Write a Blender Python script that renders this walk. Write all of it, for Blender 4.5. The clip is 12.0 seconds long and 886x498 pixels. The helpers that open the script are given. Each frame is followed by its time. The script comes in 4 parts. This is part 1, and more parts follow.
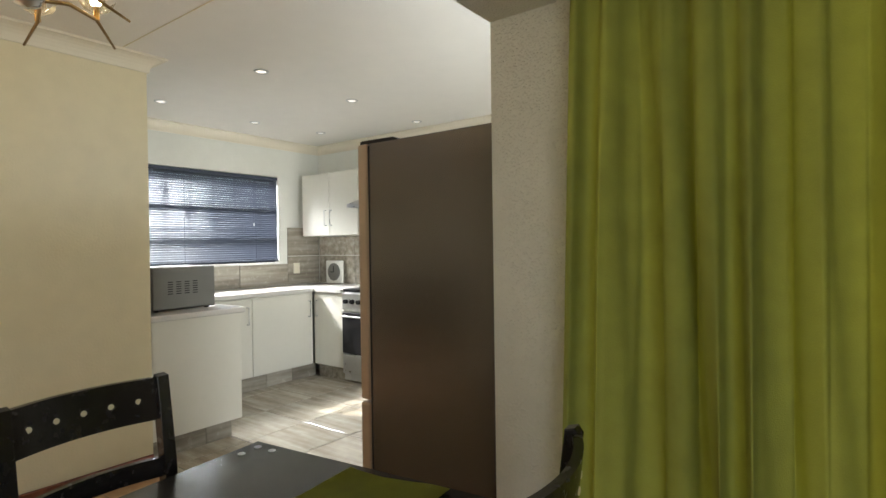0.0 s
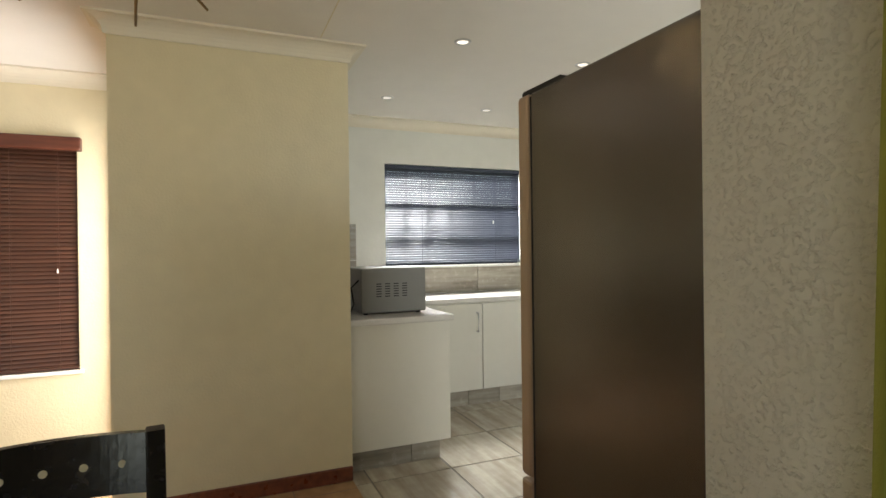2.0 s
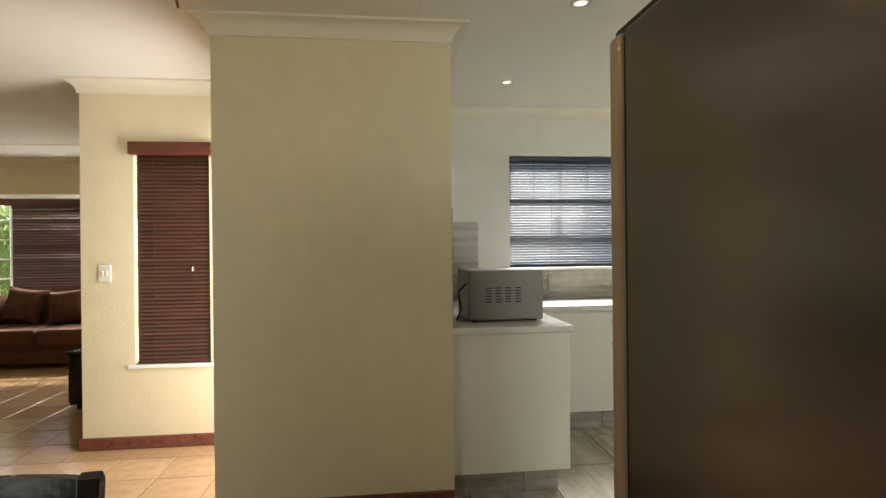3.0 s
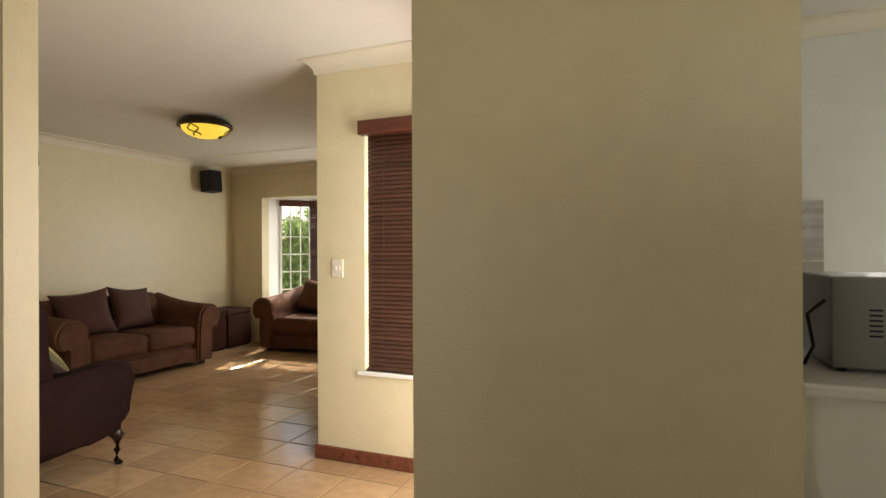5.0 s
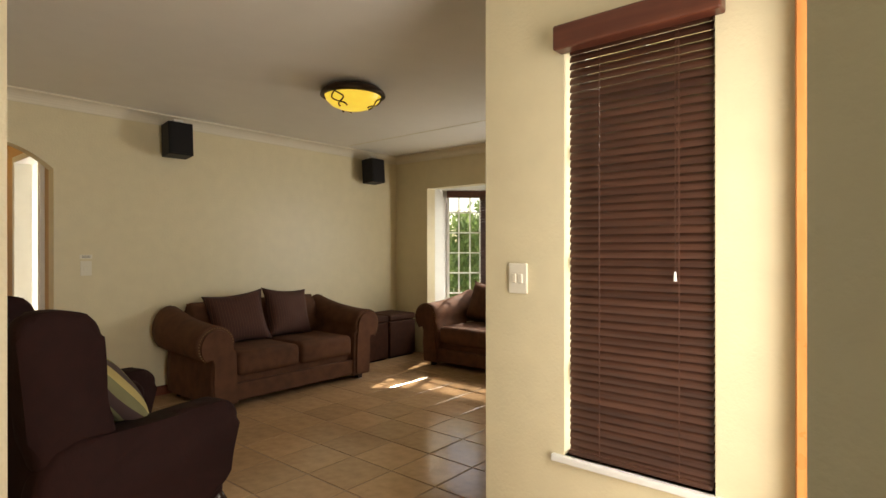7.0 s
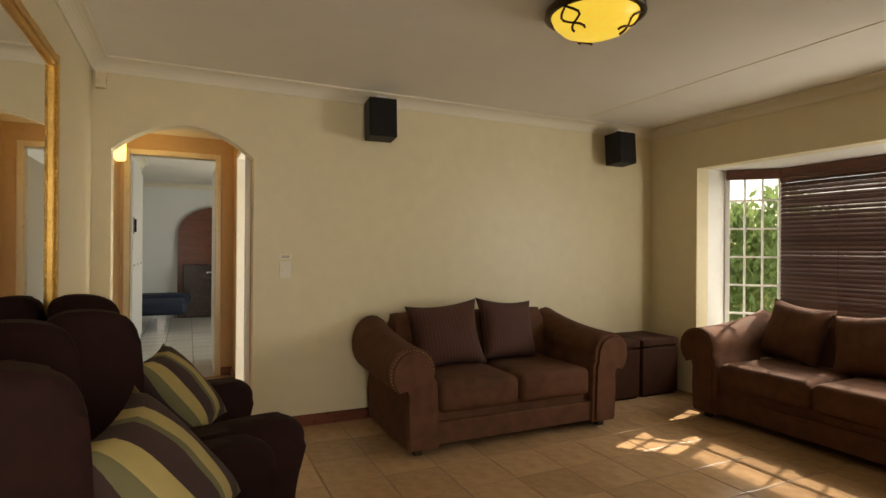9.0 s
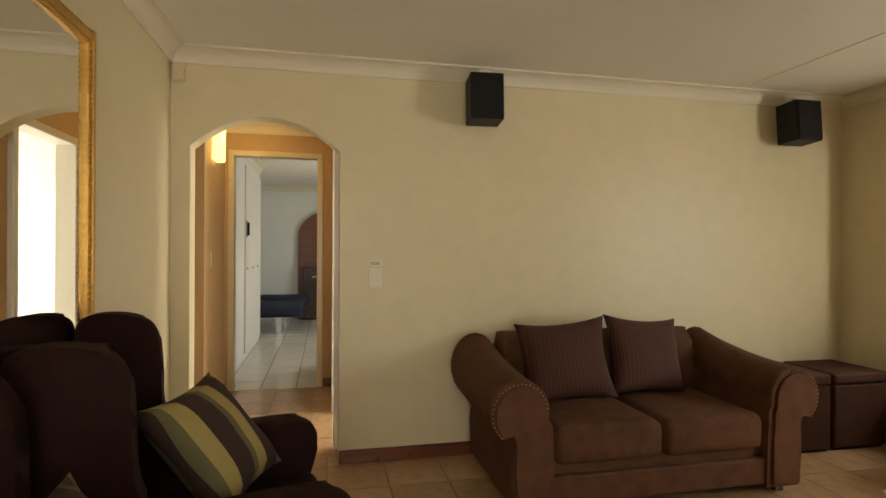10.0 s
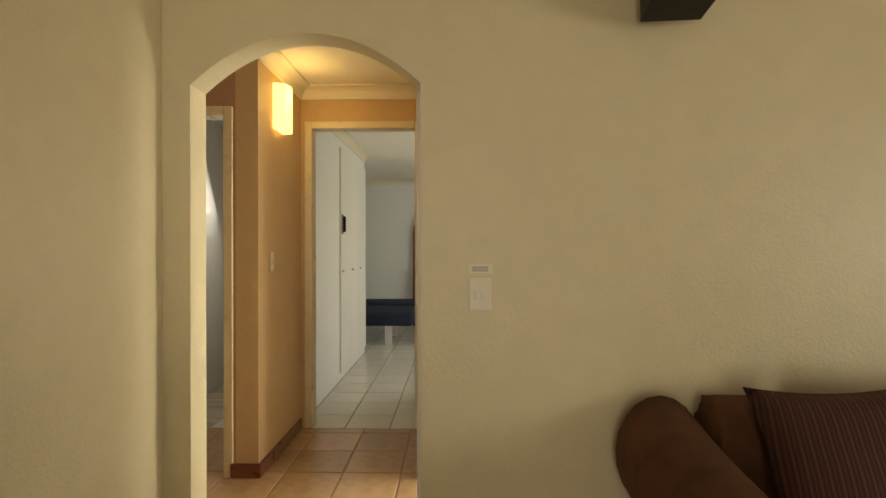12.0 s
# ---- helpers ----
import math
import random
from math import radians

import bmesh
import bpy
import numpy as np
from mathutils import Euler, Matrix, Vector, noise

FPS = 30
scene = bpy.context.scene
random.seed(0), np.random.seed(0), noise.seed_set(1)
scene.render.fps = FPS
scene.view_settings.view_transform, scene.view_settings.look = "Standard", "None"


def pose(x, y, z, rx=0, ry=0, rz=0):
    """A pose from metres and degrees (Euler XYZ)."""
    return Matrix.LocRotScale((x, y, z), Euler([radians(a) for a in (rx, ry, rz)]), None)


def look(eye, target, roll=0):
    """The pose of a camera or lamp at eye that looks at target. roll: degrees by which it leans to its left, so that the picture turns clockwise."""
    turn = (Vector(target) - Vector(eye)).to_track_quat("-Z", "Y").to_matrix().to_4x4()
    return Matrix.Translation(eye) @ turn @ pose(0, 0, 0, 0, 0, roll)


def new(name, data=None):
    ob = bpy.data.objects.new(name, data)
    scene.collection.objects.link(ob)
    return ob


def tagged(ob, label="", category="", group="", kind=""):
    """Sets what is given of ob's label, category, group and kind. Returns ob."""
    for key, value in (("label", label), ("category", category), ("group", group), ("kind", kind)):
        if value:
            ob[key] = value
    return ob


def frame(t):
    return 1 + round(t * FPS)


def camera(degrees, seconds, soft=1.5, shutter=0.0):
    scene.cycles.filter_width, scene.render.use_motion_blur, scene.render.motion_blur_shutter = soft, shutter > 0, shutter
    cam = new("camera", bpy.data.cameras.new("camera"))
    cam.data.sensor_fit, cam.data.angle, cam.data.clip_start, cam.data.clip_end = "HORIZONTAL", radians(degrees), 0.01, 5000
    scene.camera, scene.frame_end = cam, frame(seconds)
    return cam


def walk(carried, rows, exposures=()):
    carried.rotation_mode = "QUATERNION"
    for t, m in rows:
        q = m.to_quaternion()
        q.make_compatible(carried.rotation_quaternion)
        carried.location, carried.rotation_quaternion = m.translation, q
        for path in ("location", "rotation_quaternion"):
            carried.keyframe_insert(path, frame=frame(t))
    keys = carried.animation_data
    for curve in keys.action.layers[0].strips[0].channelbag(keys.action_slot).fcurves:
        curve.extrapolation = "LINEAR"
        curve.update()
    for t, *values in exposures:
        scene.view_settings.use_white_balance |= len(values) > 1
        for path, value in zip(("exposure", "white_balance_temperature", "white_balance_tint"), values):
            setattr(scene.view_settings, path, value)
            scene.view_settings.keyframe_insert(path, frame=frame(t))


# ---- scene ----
cam = camera(78.62, 12.0)
EXPO = 1.5
PATH = [
    (0.0, 0.000, 0.000, 1.351, 37.04, -0.43, 0.81),
    (0.5, -0.087, 0.173, 1.356, 42.28, -0.40, 0.88),
    (1.0, -0.175, 0.395, 1.359, 50.50, -0.37, 1.00),
    (1.5, -0.233, 0.637, 1.359, 59.40, -0.20, 0.89),
    (2.0, -0.333, 0.850, 1.352, 67.17, -0.14, 0.68),
    (2.5, -0.464, 1.045, 1.356, 75.34, -0.13, 0.74),
    (3.0, -0.630, 1.204, 1.357, 83.48, -0.10, 0.58),
    (3.5, -0.838, 1.302, 1.344, 91.80, 0.00, 0.47),
    (5.5, -1.962, 1.070, 1.312, 117.40, 0.13, 0.17),
    (6.0, -2.250, 0.866, 1.314, 122.26, 0.08, 0.07),
    (6.5, -2.527, 0.653, 1.318, 125.74, -0.01, 0.06),
    (8.5, -3.505, -0.319, 1.315, 148.06, 0.14, -0.25),
    (9.0, -3.678, -0.602, 1.316, 154.78, 0.05, -0.40),
    (9.5, -3.844, -0.900, 1.325, 161.13, -0.08, -0.40),
    (10.0, -4.011, -1.221, 1.346, 167.75, 0.02, -0.27),
    (10.5, -4.123, -1.569, 1.337, 172.93, 0.05, -0.37),
    (11.0, -4.207, -1.900, 1.334, 177.12, -0.00, -0.35),
    (11.5, -4.254, -2.254, 1.350, 179.72, -0.07, -0.11),
    (12.0, -4.228, -2.641, 1.332, 181.31, -0.07, 0.07),
]
walk(cam, [(t, pose(x, y, z, 90 + pitch, roll, yaw)) for t, x, y, z, yaw, pitch, roll in PATH],
     exposures=[(0.0, EXPO + 0.3, 6450, 10), (3.0, EXPO - 0.22, 7100, 10), (6.0, EXPO - 0.45, 7500, 10), (9.0, EXPO - 0.58, 8000, 11), (10.5, EXPO - 0.43, 8400, 10), (12.0, EXPO - 0.58, 8800, 9)])

# ---- world and large lights ----
world = bpy.data.worlds.new("sky")
scene.world = world
world.use_nodes = True
wn = world.node_tree.nodes
sky = wn.new("ShaderNodeTexSky")
sky.sky_type, sky.sun_disc = "NISHITA", False
sky.sun_elevation, sky.sun_rotation = radians(43), radians(251.4)
world.node_tree.links.new(sky.outputs[0], wn["Background"].inputs[0])
wn["Background"].inputs[1].default_value = 0.12

sun = new("sun", bpy.data.lights.new("sun", "SUN"))
sun.data.energy, sun.data.angle, sun.data.color = 5.0, radians(0.5), (1.0, 0.96, 0.89)
sun.matrix_world = look((-20 * 0.695, -20 * 0.234, 20 * 0.682), (0, 0, 0))


def area(name, eye, target, w, h, power, colour=(1, 1, 1)):
    lamp = new(name, bpy.data.lights.new(name, "AREA"))
    lamp.data.shape, lamp.data.size, lamp.data.size_y = "RECTANGLE", w, h
    lamp.data.energy, lamp.data.color = power, colour
    lamp.matrix_world = look(eye, target)
    return lamp


DAY = (0.93, 0.97, 1.0)
area("bay_daylight", (-10.0, -2.75, 2.9), (-7.6, -2.75, 0.7), 2.6, 1.2, 150, DAY)
area("bay_side_daylight", (-8.60, -1.42, 1.3), (-7.2, -3.2, 0.9), 0.46, 1.4, 33, DAY)
area("kitchen_daylight", (-6.4, 3.0, 2.8), (-4.9, 3.0, 1.4), 1.6, 0.9, 340, DAY)
area("patio_daylight", (0.6, 2.35, 1.3), (0.6, 0, 1.3), 2.4, 2.0, 16, DAY)
area("front_door_daylight", (-4.08, 0.62, 1.1), (-4.12, -2, 0.7), 0.8, 1.9, 19, (0.95, 0.97, 1.0))
# fill lamp added at the unseen east end to brighten the dining room
area("garden_door_daylight", (1.45, -1.9, 1.25), (-3, -1.2, 1.1), 1.8, 2.0, 9.3, DAY)
# added lamp, hidden behind the fridge, that lifts the kitchen brightness
area("kitchen_back_daylight", (-0.15, 2.45, 1.4), (-3, 2.9, 1.3), 0.85, 1.7, 14, DAY)
area("bedroom_daylight", (-6.0, -9.2, 1.5), (-3, -9.2, 1.0), 1.6, 1.3, 11, (0.86, 0.94, 1.0))
area("study_daylight", (-6.2, -5.75, 1.4), (-4, -5.75, 1.0), 1.0, 1.2, 36, DAY)
area("bathroom_daylight", (-2.35, -7.7, 1.9), (-2.5, -6, 1.0), 0.6, 0.5, 3, DAY)


# ---- materials ----
def mat(name, colour, rough=0.6, metal=0.0, vary=0.12, scale=6.0, bump=0.0, bscale=60.0, stain=0.0, each=0.0, spec=0.5, island=0.0, rv=0.1):
    """Principled paint or cloth: two scales of colour variation and a fine relief."""
    m = bpy.data.materials.new(name)
    m.use_nodes = True
    nt = m.node_tree
    n, l = nt.nodes, nt.links
    b = n["Principled BSDF"]
    b.inputs["Roughness"].default_value, b.inputs["Metallic"].default_value = rough, metal
    b.inputs["Specular IOR Level"].default_value = spec
    tc = n.new("ShaderNodeTexCoord")
    big, small = n.new("ShaderNodeTexNoise"), n.new("ShaderNodeTexNoise")
    big.inputs["Scale"].default_value, small.inputs["Scale"].default_value = scale * 0.22, scale * 3
    big.inputs["Detail"].default_value, small.inputs["Detail"].default_value = 3, 4
    add = n.new("ShaderNodeMath")
    add.operation = "ADD"
    for k, s in enumerate((big, small)):
        l.new(tc.outputs["Object"], s.inputs["Vector"])
        l.new(s.outputs[0], add.inputs[k])
    rng = n.new("ShaderNodeMapRange")
    rng.inputs["From Min"].default_value, rng.inputs["From Max"].default_value = 0.6, 1.4
    rng.inputs["To Min"].default_value, rng.inputs["To Max"].default_value = 1 - vary, 1 + vary
    l.new(add.outputs[0], rng.inputs["Value"])
    hsv = n.new("ShaderNodeHueSaturation")
    hsv.inputs["Color"].default_value = (*colour, 1)
    last = rng.outputs[0]
    for k, out in ((each, "each"), (island, "island")):
        if k:
            src = n.new("ShaderNodeObjectInfo").outputs["Random"] if out == "each" else n.new("ShaderNodeNewGeometry").outputs["Random Per Island"]
            r2 = n.new("ShaderNodeMapRange")
            r2.inputs["To Min"].default_value, r2.inputs["To Max"].default_value = 1 - k, 1 + k
            l.new(src, r2.inputs["Value"])
            mu = n.new("ShaderNodeMath")
            mu.operation = "MULTIPLY"
            l.new(last, mu.inputs[0])
            l.new(r2.outputs[0], mu.inputs[1])
            last = mu.outputs[0]
    l.new(last, hsv.inputs["Value"])
    l.new(hsv.outputs[0], b.inputs["Base Color"])
    rr = n.new("ShaderNodeMapRange")
    rr.inputs["To Min"].default_value, rr.inputs["To Max"].default_value = max(rough - rv, 0.03), min(rough + rv, 1)
    l.new(small.outputs[0], rr.inputs["Value"])
    l.new(rr.outputs[0], b.inputs["Roughness"])
    if bump:
        bn, bp = n.new("ShaderNodeTexNoise"), n.new("ShaderNodeBump")
        bn.inputs["Scale"].default_value, bn.inputs["Detail"].default_value = bscale, 3
        l.new(tc.outputs["Object"], bn.inputs["Vector"])
        l.new(bn.outputs[0], bp.inputs["Height"])
        bp.inputs["Strength"].default_value, bp.inputs["Distance"].default_value = bump, 0.006
        l.new(bp.outputs[0], b.inputs["Normal"])
    return m


def streaks(name, dark, light, axis, rough=0.4, stretch=14.0, scale=2.0, each=0.1, bump=0.15):
    """Wood grain or a veined tile: noise drawn out along one axis."""
    m = mat(name, light, rough, each=each)
    nt = m.node_tree
    n, l = nt.nodes, nt.links
    tc, mp, ns, cr = n.new("ShaderNodeTexCoord"), n.new("ShaderNodeMapping"), n.new("ShaderNodeTexNoise"), n.new("ShaderNodeValToRGB")
    oi, sm = n.new("ShaderNodeObjectInfo"), n.new("ShaderNodeVectorMath")
    sm.operation = "ADD"
    l.new(tc.outputs["Object"], sm.inputs[0])
    l.new(oi.outputs["Random"], sm.inputs[1])
    v = [stretch] * 3
    v[axis] = 1.0
    mp.inputs["Scale"].default_value = v
    ns.inputs["Scale"].default_value, ns.inputs["Detail"].default_value = scale, 6
    l.new(sm.outputs[0], mp.inputs["Vector"])
    l.new(mp.outputs[0], ns.inputs["Vector"])
    l.new(ns.outputs[0], cr.inputs[0])
    cr.color_ramp.elements[0].position, cr.color_ramp.elements[1].position = 0.32, 0.68
    cr.color_ramp.elements[0].color, cr.color_ramp.elements[1].color = (*dark, 1), (*light, 1)
    hsv = next(k for k in n if k.type == "HUE_SAT")
    l.new(cr.outputs[0], hsv.inputs["Color"])
    return m


def glow(name, colour, strength):
    m = mat(name, colour, 0.4)
    b = m.node_tree.nodes["Principled BSDF"]
    b.inputs["Emission Color"].default_value, b.inputs["Emission Strength"].default_value = (*colour, 1), strength
    return m


def pane_glass():
    m = bpy.data.materials.new("window_glass")
    m.use_nodes = True
    n, l = m.node_tree.nodes, m.node_tree.links
    n.remove(n["Principled BSDF"])
    tr, gl, mx = n.new("ShaderNodeBsdfTransparent"), n.new("ShaderNodeBsdfGlossy"), n.new("ShaderNodeMixShader")
    gl.inputs["Roughness"].default_value, mx.inputs[0].default_value = 0.02, 0.06
    l.new(tr.outputs[0], mx.inputs[1])
    l.new(gl.outputs[0], mx.inputs[2])
    l.new(mx.outputs[0], n["Material Output"].inputs[0])
    return m


def sheer(name, colour, through_colour, share):
    m = mat(name, colour, 0.85, vary=0.25, scale=4, bump=0.2, bscale=300)
    n, l = m.node_tree.nodes, m.node_tree.links
    tl, mx = n.new("ShaderNodeBsdfTranslucent"), n.new("ShaderNodeMixShader")
    tl.inputs[0].default_value, mx.inputs[0].default_value = (*through_colour, 1), share
    l.new(n["Principled BSDF"].outputs[0], mx.inputs[1])
    l.new(tl.outputs[0], mx.inputs[2])
    l.new(mx.outputs[0], n["Material Output"].inputs[0])
    return m


def striped(name, bands, axis, width, rough=0.9, bump=0.3):
    """Cloth in woven bands along one axis; the bands repeat."""
    m = mat(name, bands[0], rough, bump=bump, bscale=250)
    n, l = m.node_tree.nodes, m.node_tree.links
    tc, sp, ma, cr = n.new("ShaderNodeTexCoord"), n.new("ShaderNodeSeparateXYZ"), n.new("ShaderNodeMath"), n.new("ShaderNodeValToRGB")
    fr = n.new("ShaderNodeMath")
    ma.operation, fr.operation = "MULTIPLY_ADD", "FRACT"
    ma.inputs[1].default_value, ma.inputs[2].default_value = 1 / width, 10.5
    l.new(tc.outputs["Object"], sp.inputs[0])
    l.new(sp.outputs[axis], ma.inputs[0])
    l.new(ma.outputs[0], fr.inputs[0])
    l.new(fr.outputs[0], cr.inputs[0])
    cr.color_ramp.interpolation = "CONSTANT"
    for k, c in enumerate(bands):
        e = cr.color_ramp.elements[k] if k < 2 else cr.color_ramp.elements.new(k / len(bands))
        e.position, e.color = k / len(bands), (*c, 1)
    l.new(cr.outputs[0], next(k for k in n if k.type == "HUE_SAT").inputs["Color"])
    return m


CREAM = mat("cream_plaster", (0.72, 0.635, 0.43), 0.42, vary=0.05, scale=3, bump=0.28, bscale=85)
ROUGH_CREAM = mat("rough_cream_plaster", (0.74, 0.70, 0.60), 0.5, vary=0.05, scale=3, bump=0.8, bscale=115)


def stipple(m, low, high, depth):
    """Turns a plaster's fine relief into raised drops on a flat ground."""
    n, l = m.node_tree.nodes, m.node_tree.links
    bp = next(k for k in n if k.type == "BUMP")
    src = bp.inputs["Height"].links[0].from_socket
    ramp = n.new("ShaderNodeMapRange")
    ramp.interpolation_type = "SMOOTHSTEP"
    ramp.inputs["From Min"].default_value, ramp.inputs["From Max"].default_value = low, high
    l.new(src, ramp.inputs["Value"])
    l.new(ramp.outputs[0], bp.inputs["Height"])
    bp.inputs["Distance"].default_value = depth


stipple(ROUGH_CREAM, 0.45, 0.78, 0.0045)
PALE = mat("pale_kitchen_plaster", (0.76, 0.76, 0.70), 0.6, vary=0.04, scale=3, bump=0.2, bscale=45)
CORNICE = mat("cornice_paint", (0.76, 0.70, 0.57), 0.6, vary=0.03, scale=2, bump=0.1)
PLATE = mat("yellowed_plastic", (0.78, 0.73, 0.61), 0.4, vary=0.04)
CEIL = mat("ceiling_paint", (0.80, 0.77, 0.71), 0.7, vary=0.03, scale=2, bump=0.1)
WHITE = mat("white_paint", (0.80, 0.79, 0.75), 0.4, vary=0.03)
WHITE_ROOM = mat("white_wall_paint", (0.80, 0.81, 0.80), 0.6, vary=0.03, bump=0.15)
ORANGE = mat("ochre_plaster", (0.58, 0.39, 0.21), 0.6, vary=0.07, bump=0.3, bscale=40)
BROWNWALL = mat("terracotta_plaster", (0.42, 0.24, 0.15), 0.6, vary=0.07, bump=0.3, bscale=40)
CREAMFRAME = mat("cream_gloss_frame", (0.72, 0.62, 0.42), 0.3, vary=0.04)
SKIRT = streaks("stained_skirting", (0.11, 0.03, 0.018), (0.20, 0.06, 0.03), 0, 0.3)
DOORWOOD = streaks("orange_varnished_wood", (0.42, 0.15, 0.04), (0.62, 0.25, 0.08), 2, 0.3)
TERRA = mat("terracotta_tile", (0.46, 0.29, 0.16), 0.15, vary=0.24, scale=5, bump=0.14, bscale=14, each=0.12, rv=0.06)
GROUT = mat("brown_grout", (0.24, 0.16, 0.10), 0.8, vary=0.2)
KTILE = streaks("veined_kitchen_tile", (0.36, 0.31, 0.24), (0.58, 0.53, 0.44), 0, 0.18, 9, 1.6, 0.05)
WTILE = streaks("stone_look_wall_tile", (0.24, 0.21, 0.165), (0.44, 0.405, 0.34), 1, 0.25, 12, 1.6, 0.12)
WHITETILE = mat("white_floor_tile", (0.66, 0.64, 0.58), 0.15, vary=0.06, each=0.04)
GREYGROUT = mat("grey_grout", (0.16, 0.145, 0.125), 0.8)
CAB = mat("white_cabinet_board", (0.76, 0.74, 0.66), 0.35, vary=0.02)
TOP = mat("pale_stone_worktop", (0.74, 0.72, 0.68), 0.2, vary=0.06, scale=30)
STEEL = mat("brushed_steel", (0.60, 0.60, 0.60), 0.3, 1.0, vary=0.08)
FRIDGE = mat("dark_bronze_steel", (0.118, 0.108, 0.096), 0.24, 0.85, vary=0.03, scale=3, rv=0.02)
FRIDGEDOOR = mat("bronze_door_edge", (0.42, 0.31, 0.22), 0.35, 0.3, vary=0.05)
BLACK = mat("black_plastic", (0.010, 0.009, 0.010), 0.5, vary=0.06, rv=0.03, spec=0.25)
BLACKWOOD = mat("black_stained_wood", (0.014, 0.012, 0.012), 0.25, vary=0.25, scale=12, bump=0.1)
TABLETOP = mat("black_lacquer_top", (0.02, 0.02, 0.021), 0.16, vary=0.2)
SILVER = mat("silver_paint", (0.20, 0.195, 0.18), 0.4, 0.4, vary=0.04)
SUEDE = mat("brown_suede", (0.105, 0.046, 0.026), 0.85, vary=0.42, scale=3.5, bump=0.25, bscale=90, spec=0.2)
CORD = striped("ribbed_brown_cord", [(0.080, 0.028, 0.019), (0.045, 0.016, 0.012), (0.105, 0.040, 0.026), (0.045, 0.016, 0.012)], 0, 0.026)
WING = mat("dark_plum_velvet", (0.021, 0.0075, 0.0065), 0.8, vary=0.3, scale=8, bump=0.2, bscale=120, spec=0.12)
STRIPE = striped("striped_cushion_cloth", [(0.035, 0.016, 0.014), (0.035, 0.016, 0.014), (0.035, 0.016, 0.014), (0.12, 0.11, 0.05), (0.34, 0.265, 0.10), (0.34, 0.265, 0.10)], 2, 0.205)
OTTO = mat("brown_suedette", (0.060, 0.024, 0.015), 0.8, vary=0.3, bump=0.25, bscale=90, spec=0.2)
DARKLEG = mat("dark_leg_wood", (0.03, 0.014, 0.009), 0.25, vary=0.2)
BRASS = mat("aged_brass", (0.30, 0.20, 0.09), 0.35, 1.0, vary=0.15)
GOLD = mat("gilt_frame", (0.60, 0.36, 0.10), 0.32, 0.85, vary=0.25, scale=20, bump=0.4, bscale=120)
MIRROR = mat("mirror_silver", (0.85, 0.86, 0.84), 0.02, 1.0, vary=0.0)
MIRROR.node_tree.nodes["Map Range.001"].inputs["To Min"].default_value = 0.01
MIRROR.node_tree.nodes["Map Range.001"].inputs["To Max"].default_value = 0.015
SLATWOOD = streaks("dark_wood_slat", (0.045, 0.016, 0.009), (0.085, 0.033, 0.019), 1, 0.4)
SLATGREY = mat("dark_grey_slat", (0.06, 0.07, 0.10), 0.5, vary=0.1, spec=0.3)
PELMET = streaks("red_brown_pelmet", (0.065, 0.017, 0.010), (0.115, 0.034, 0.018), 1, 0.35)
CURTAIN = sheer("lime_curtain_cloth", (0.24, 0.26, 0.055), (0.42, 0.36, 0.03), 0.12)
RUNNER = mat("lime_table_runner", (0.26, 0.27, 0.03), 0.9, vary=0.2, bump=0.3, bscale=250)
GLASS = pane_glass()
CRYSTAL = mat("pressed_glass", (0.9, 0.85, 0.7), 0.08, vary=0.02)
CRYSTAL.node_tree.nodes["Principled BSDF"].inputs["Transmission Weight"].default_value = 0.9
AMBER = glow("lit_amber_glass", (0.85, 0.62, 0.08), 0.42)
SCONCE = glow("lit_sconce_glass", (1.0, 0.76, 0.28), 1.1)
BULB = glow("lit_capsule_bulb", (1.0, 0.80, 0.50), 45)
SPOT = glow("downlight_glass", (1.0, 0.95, 0.85), 0.42)
IRON = mat("bronzed_iron", (0.05, 0.03, 0.018), 0.4, 0.6, vary=0.2)
NAVY = mat("navy_futon_cloth", (0.012, 0.02, 0.045), 0.85, vary=0.2, bump=0.2)
LEAF = sheer("garden_leaves", (0.10, 0.16, 0.05), (0.26, 0.36, 0.12), 0.4)
GRASS = mat("lawn", (0.10, 0.15, 0.04), 0.9, vary=0.4, scale=3)
GARDENWALL = mat("garden_wall_plaster", (0.40, 0.38, 0.34), 0.8, vary=0.15)
BATHTILE = mat("white_wall_tile", (0.72, 0.72, 0.70), 0.2, vary=0.04)


# ---- mesh helpers ----
def link(name, bm, material, parent=None, label="", smooth=False):
    me = bpy.data.meshes.new(name)
    bmesh.ops.recalc_face_normals(bm, faces=bm.faces)
    bm.to_mesh(me)
    bm.free()
    if smooth:
        for p in me.polygons:
            p.use_smooth = True
    me.materials.append(material)
    ob = new(name, me)
    if parent:
        ob.parent = parent
    if label:
        ob["label"] = label
    return ob


def part(name, bm, material, parent, label="", smooth=False):
    return link(name, bm, material, parent, label, smooth)


def thing(name, label, category, at=None, group=""):
    ob = new(name)
    ob.empty_display_size = 0.1
    if at is not None:
        ob.matrix_world = at
    return tagged(ob, label, category, group)


def structure(name, bm, material, label, category="", smooth=False):
    return tagged(link(name, bm, material, smooth=smooth), label, category, kind="structure")


def box(bm, x0, x1, y0, y1, z0, z1, bevel=0.0, seg=2):
    m = Matrix.LocRotScale(((x0 + x1) / 2, (y0 + y1) / 2, (z0 + z1) / 2), None, (abs(x1 - x0), abs(y1 - y0), abs(z1 - z0)))
    g = bmesh.ops.create_cube(bm, size=1, matrix=m)
    if bevel:
        es = list({e for v in g["verts"] for e in v.link_edges})
        bmesh.ops.bevel(bm, geom=es, offset=bevel, segments=seg, profile=0.5, affect="EDGES")
    return bm


def bx(*a, bevel=0.0, seg=2):
    return box(bmesh.new(), *a, bevel=bevel, seg=seg)


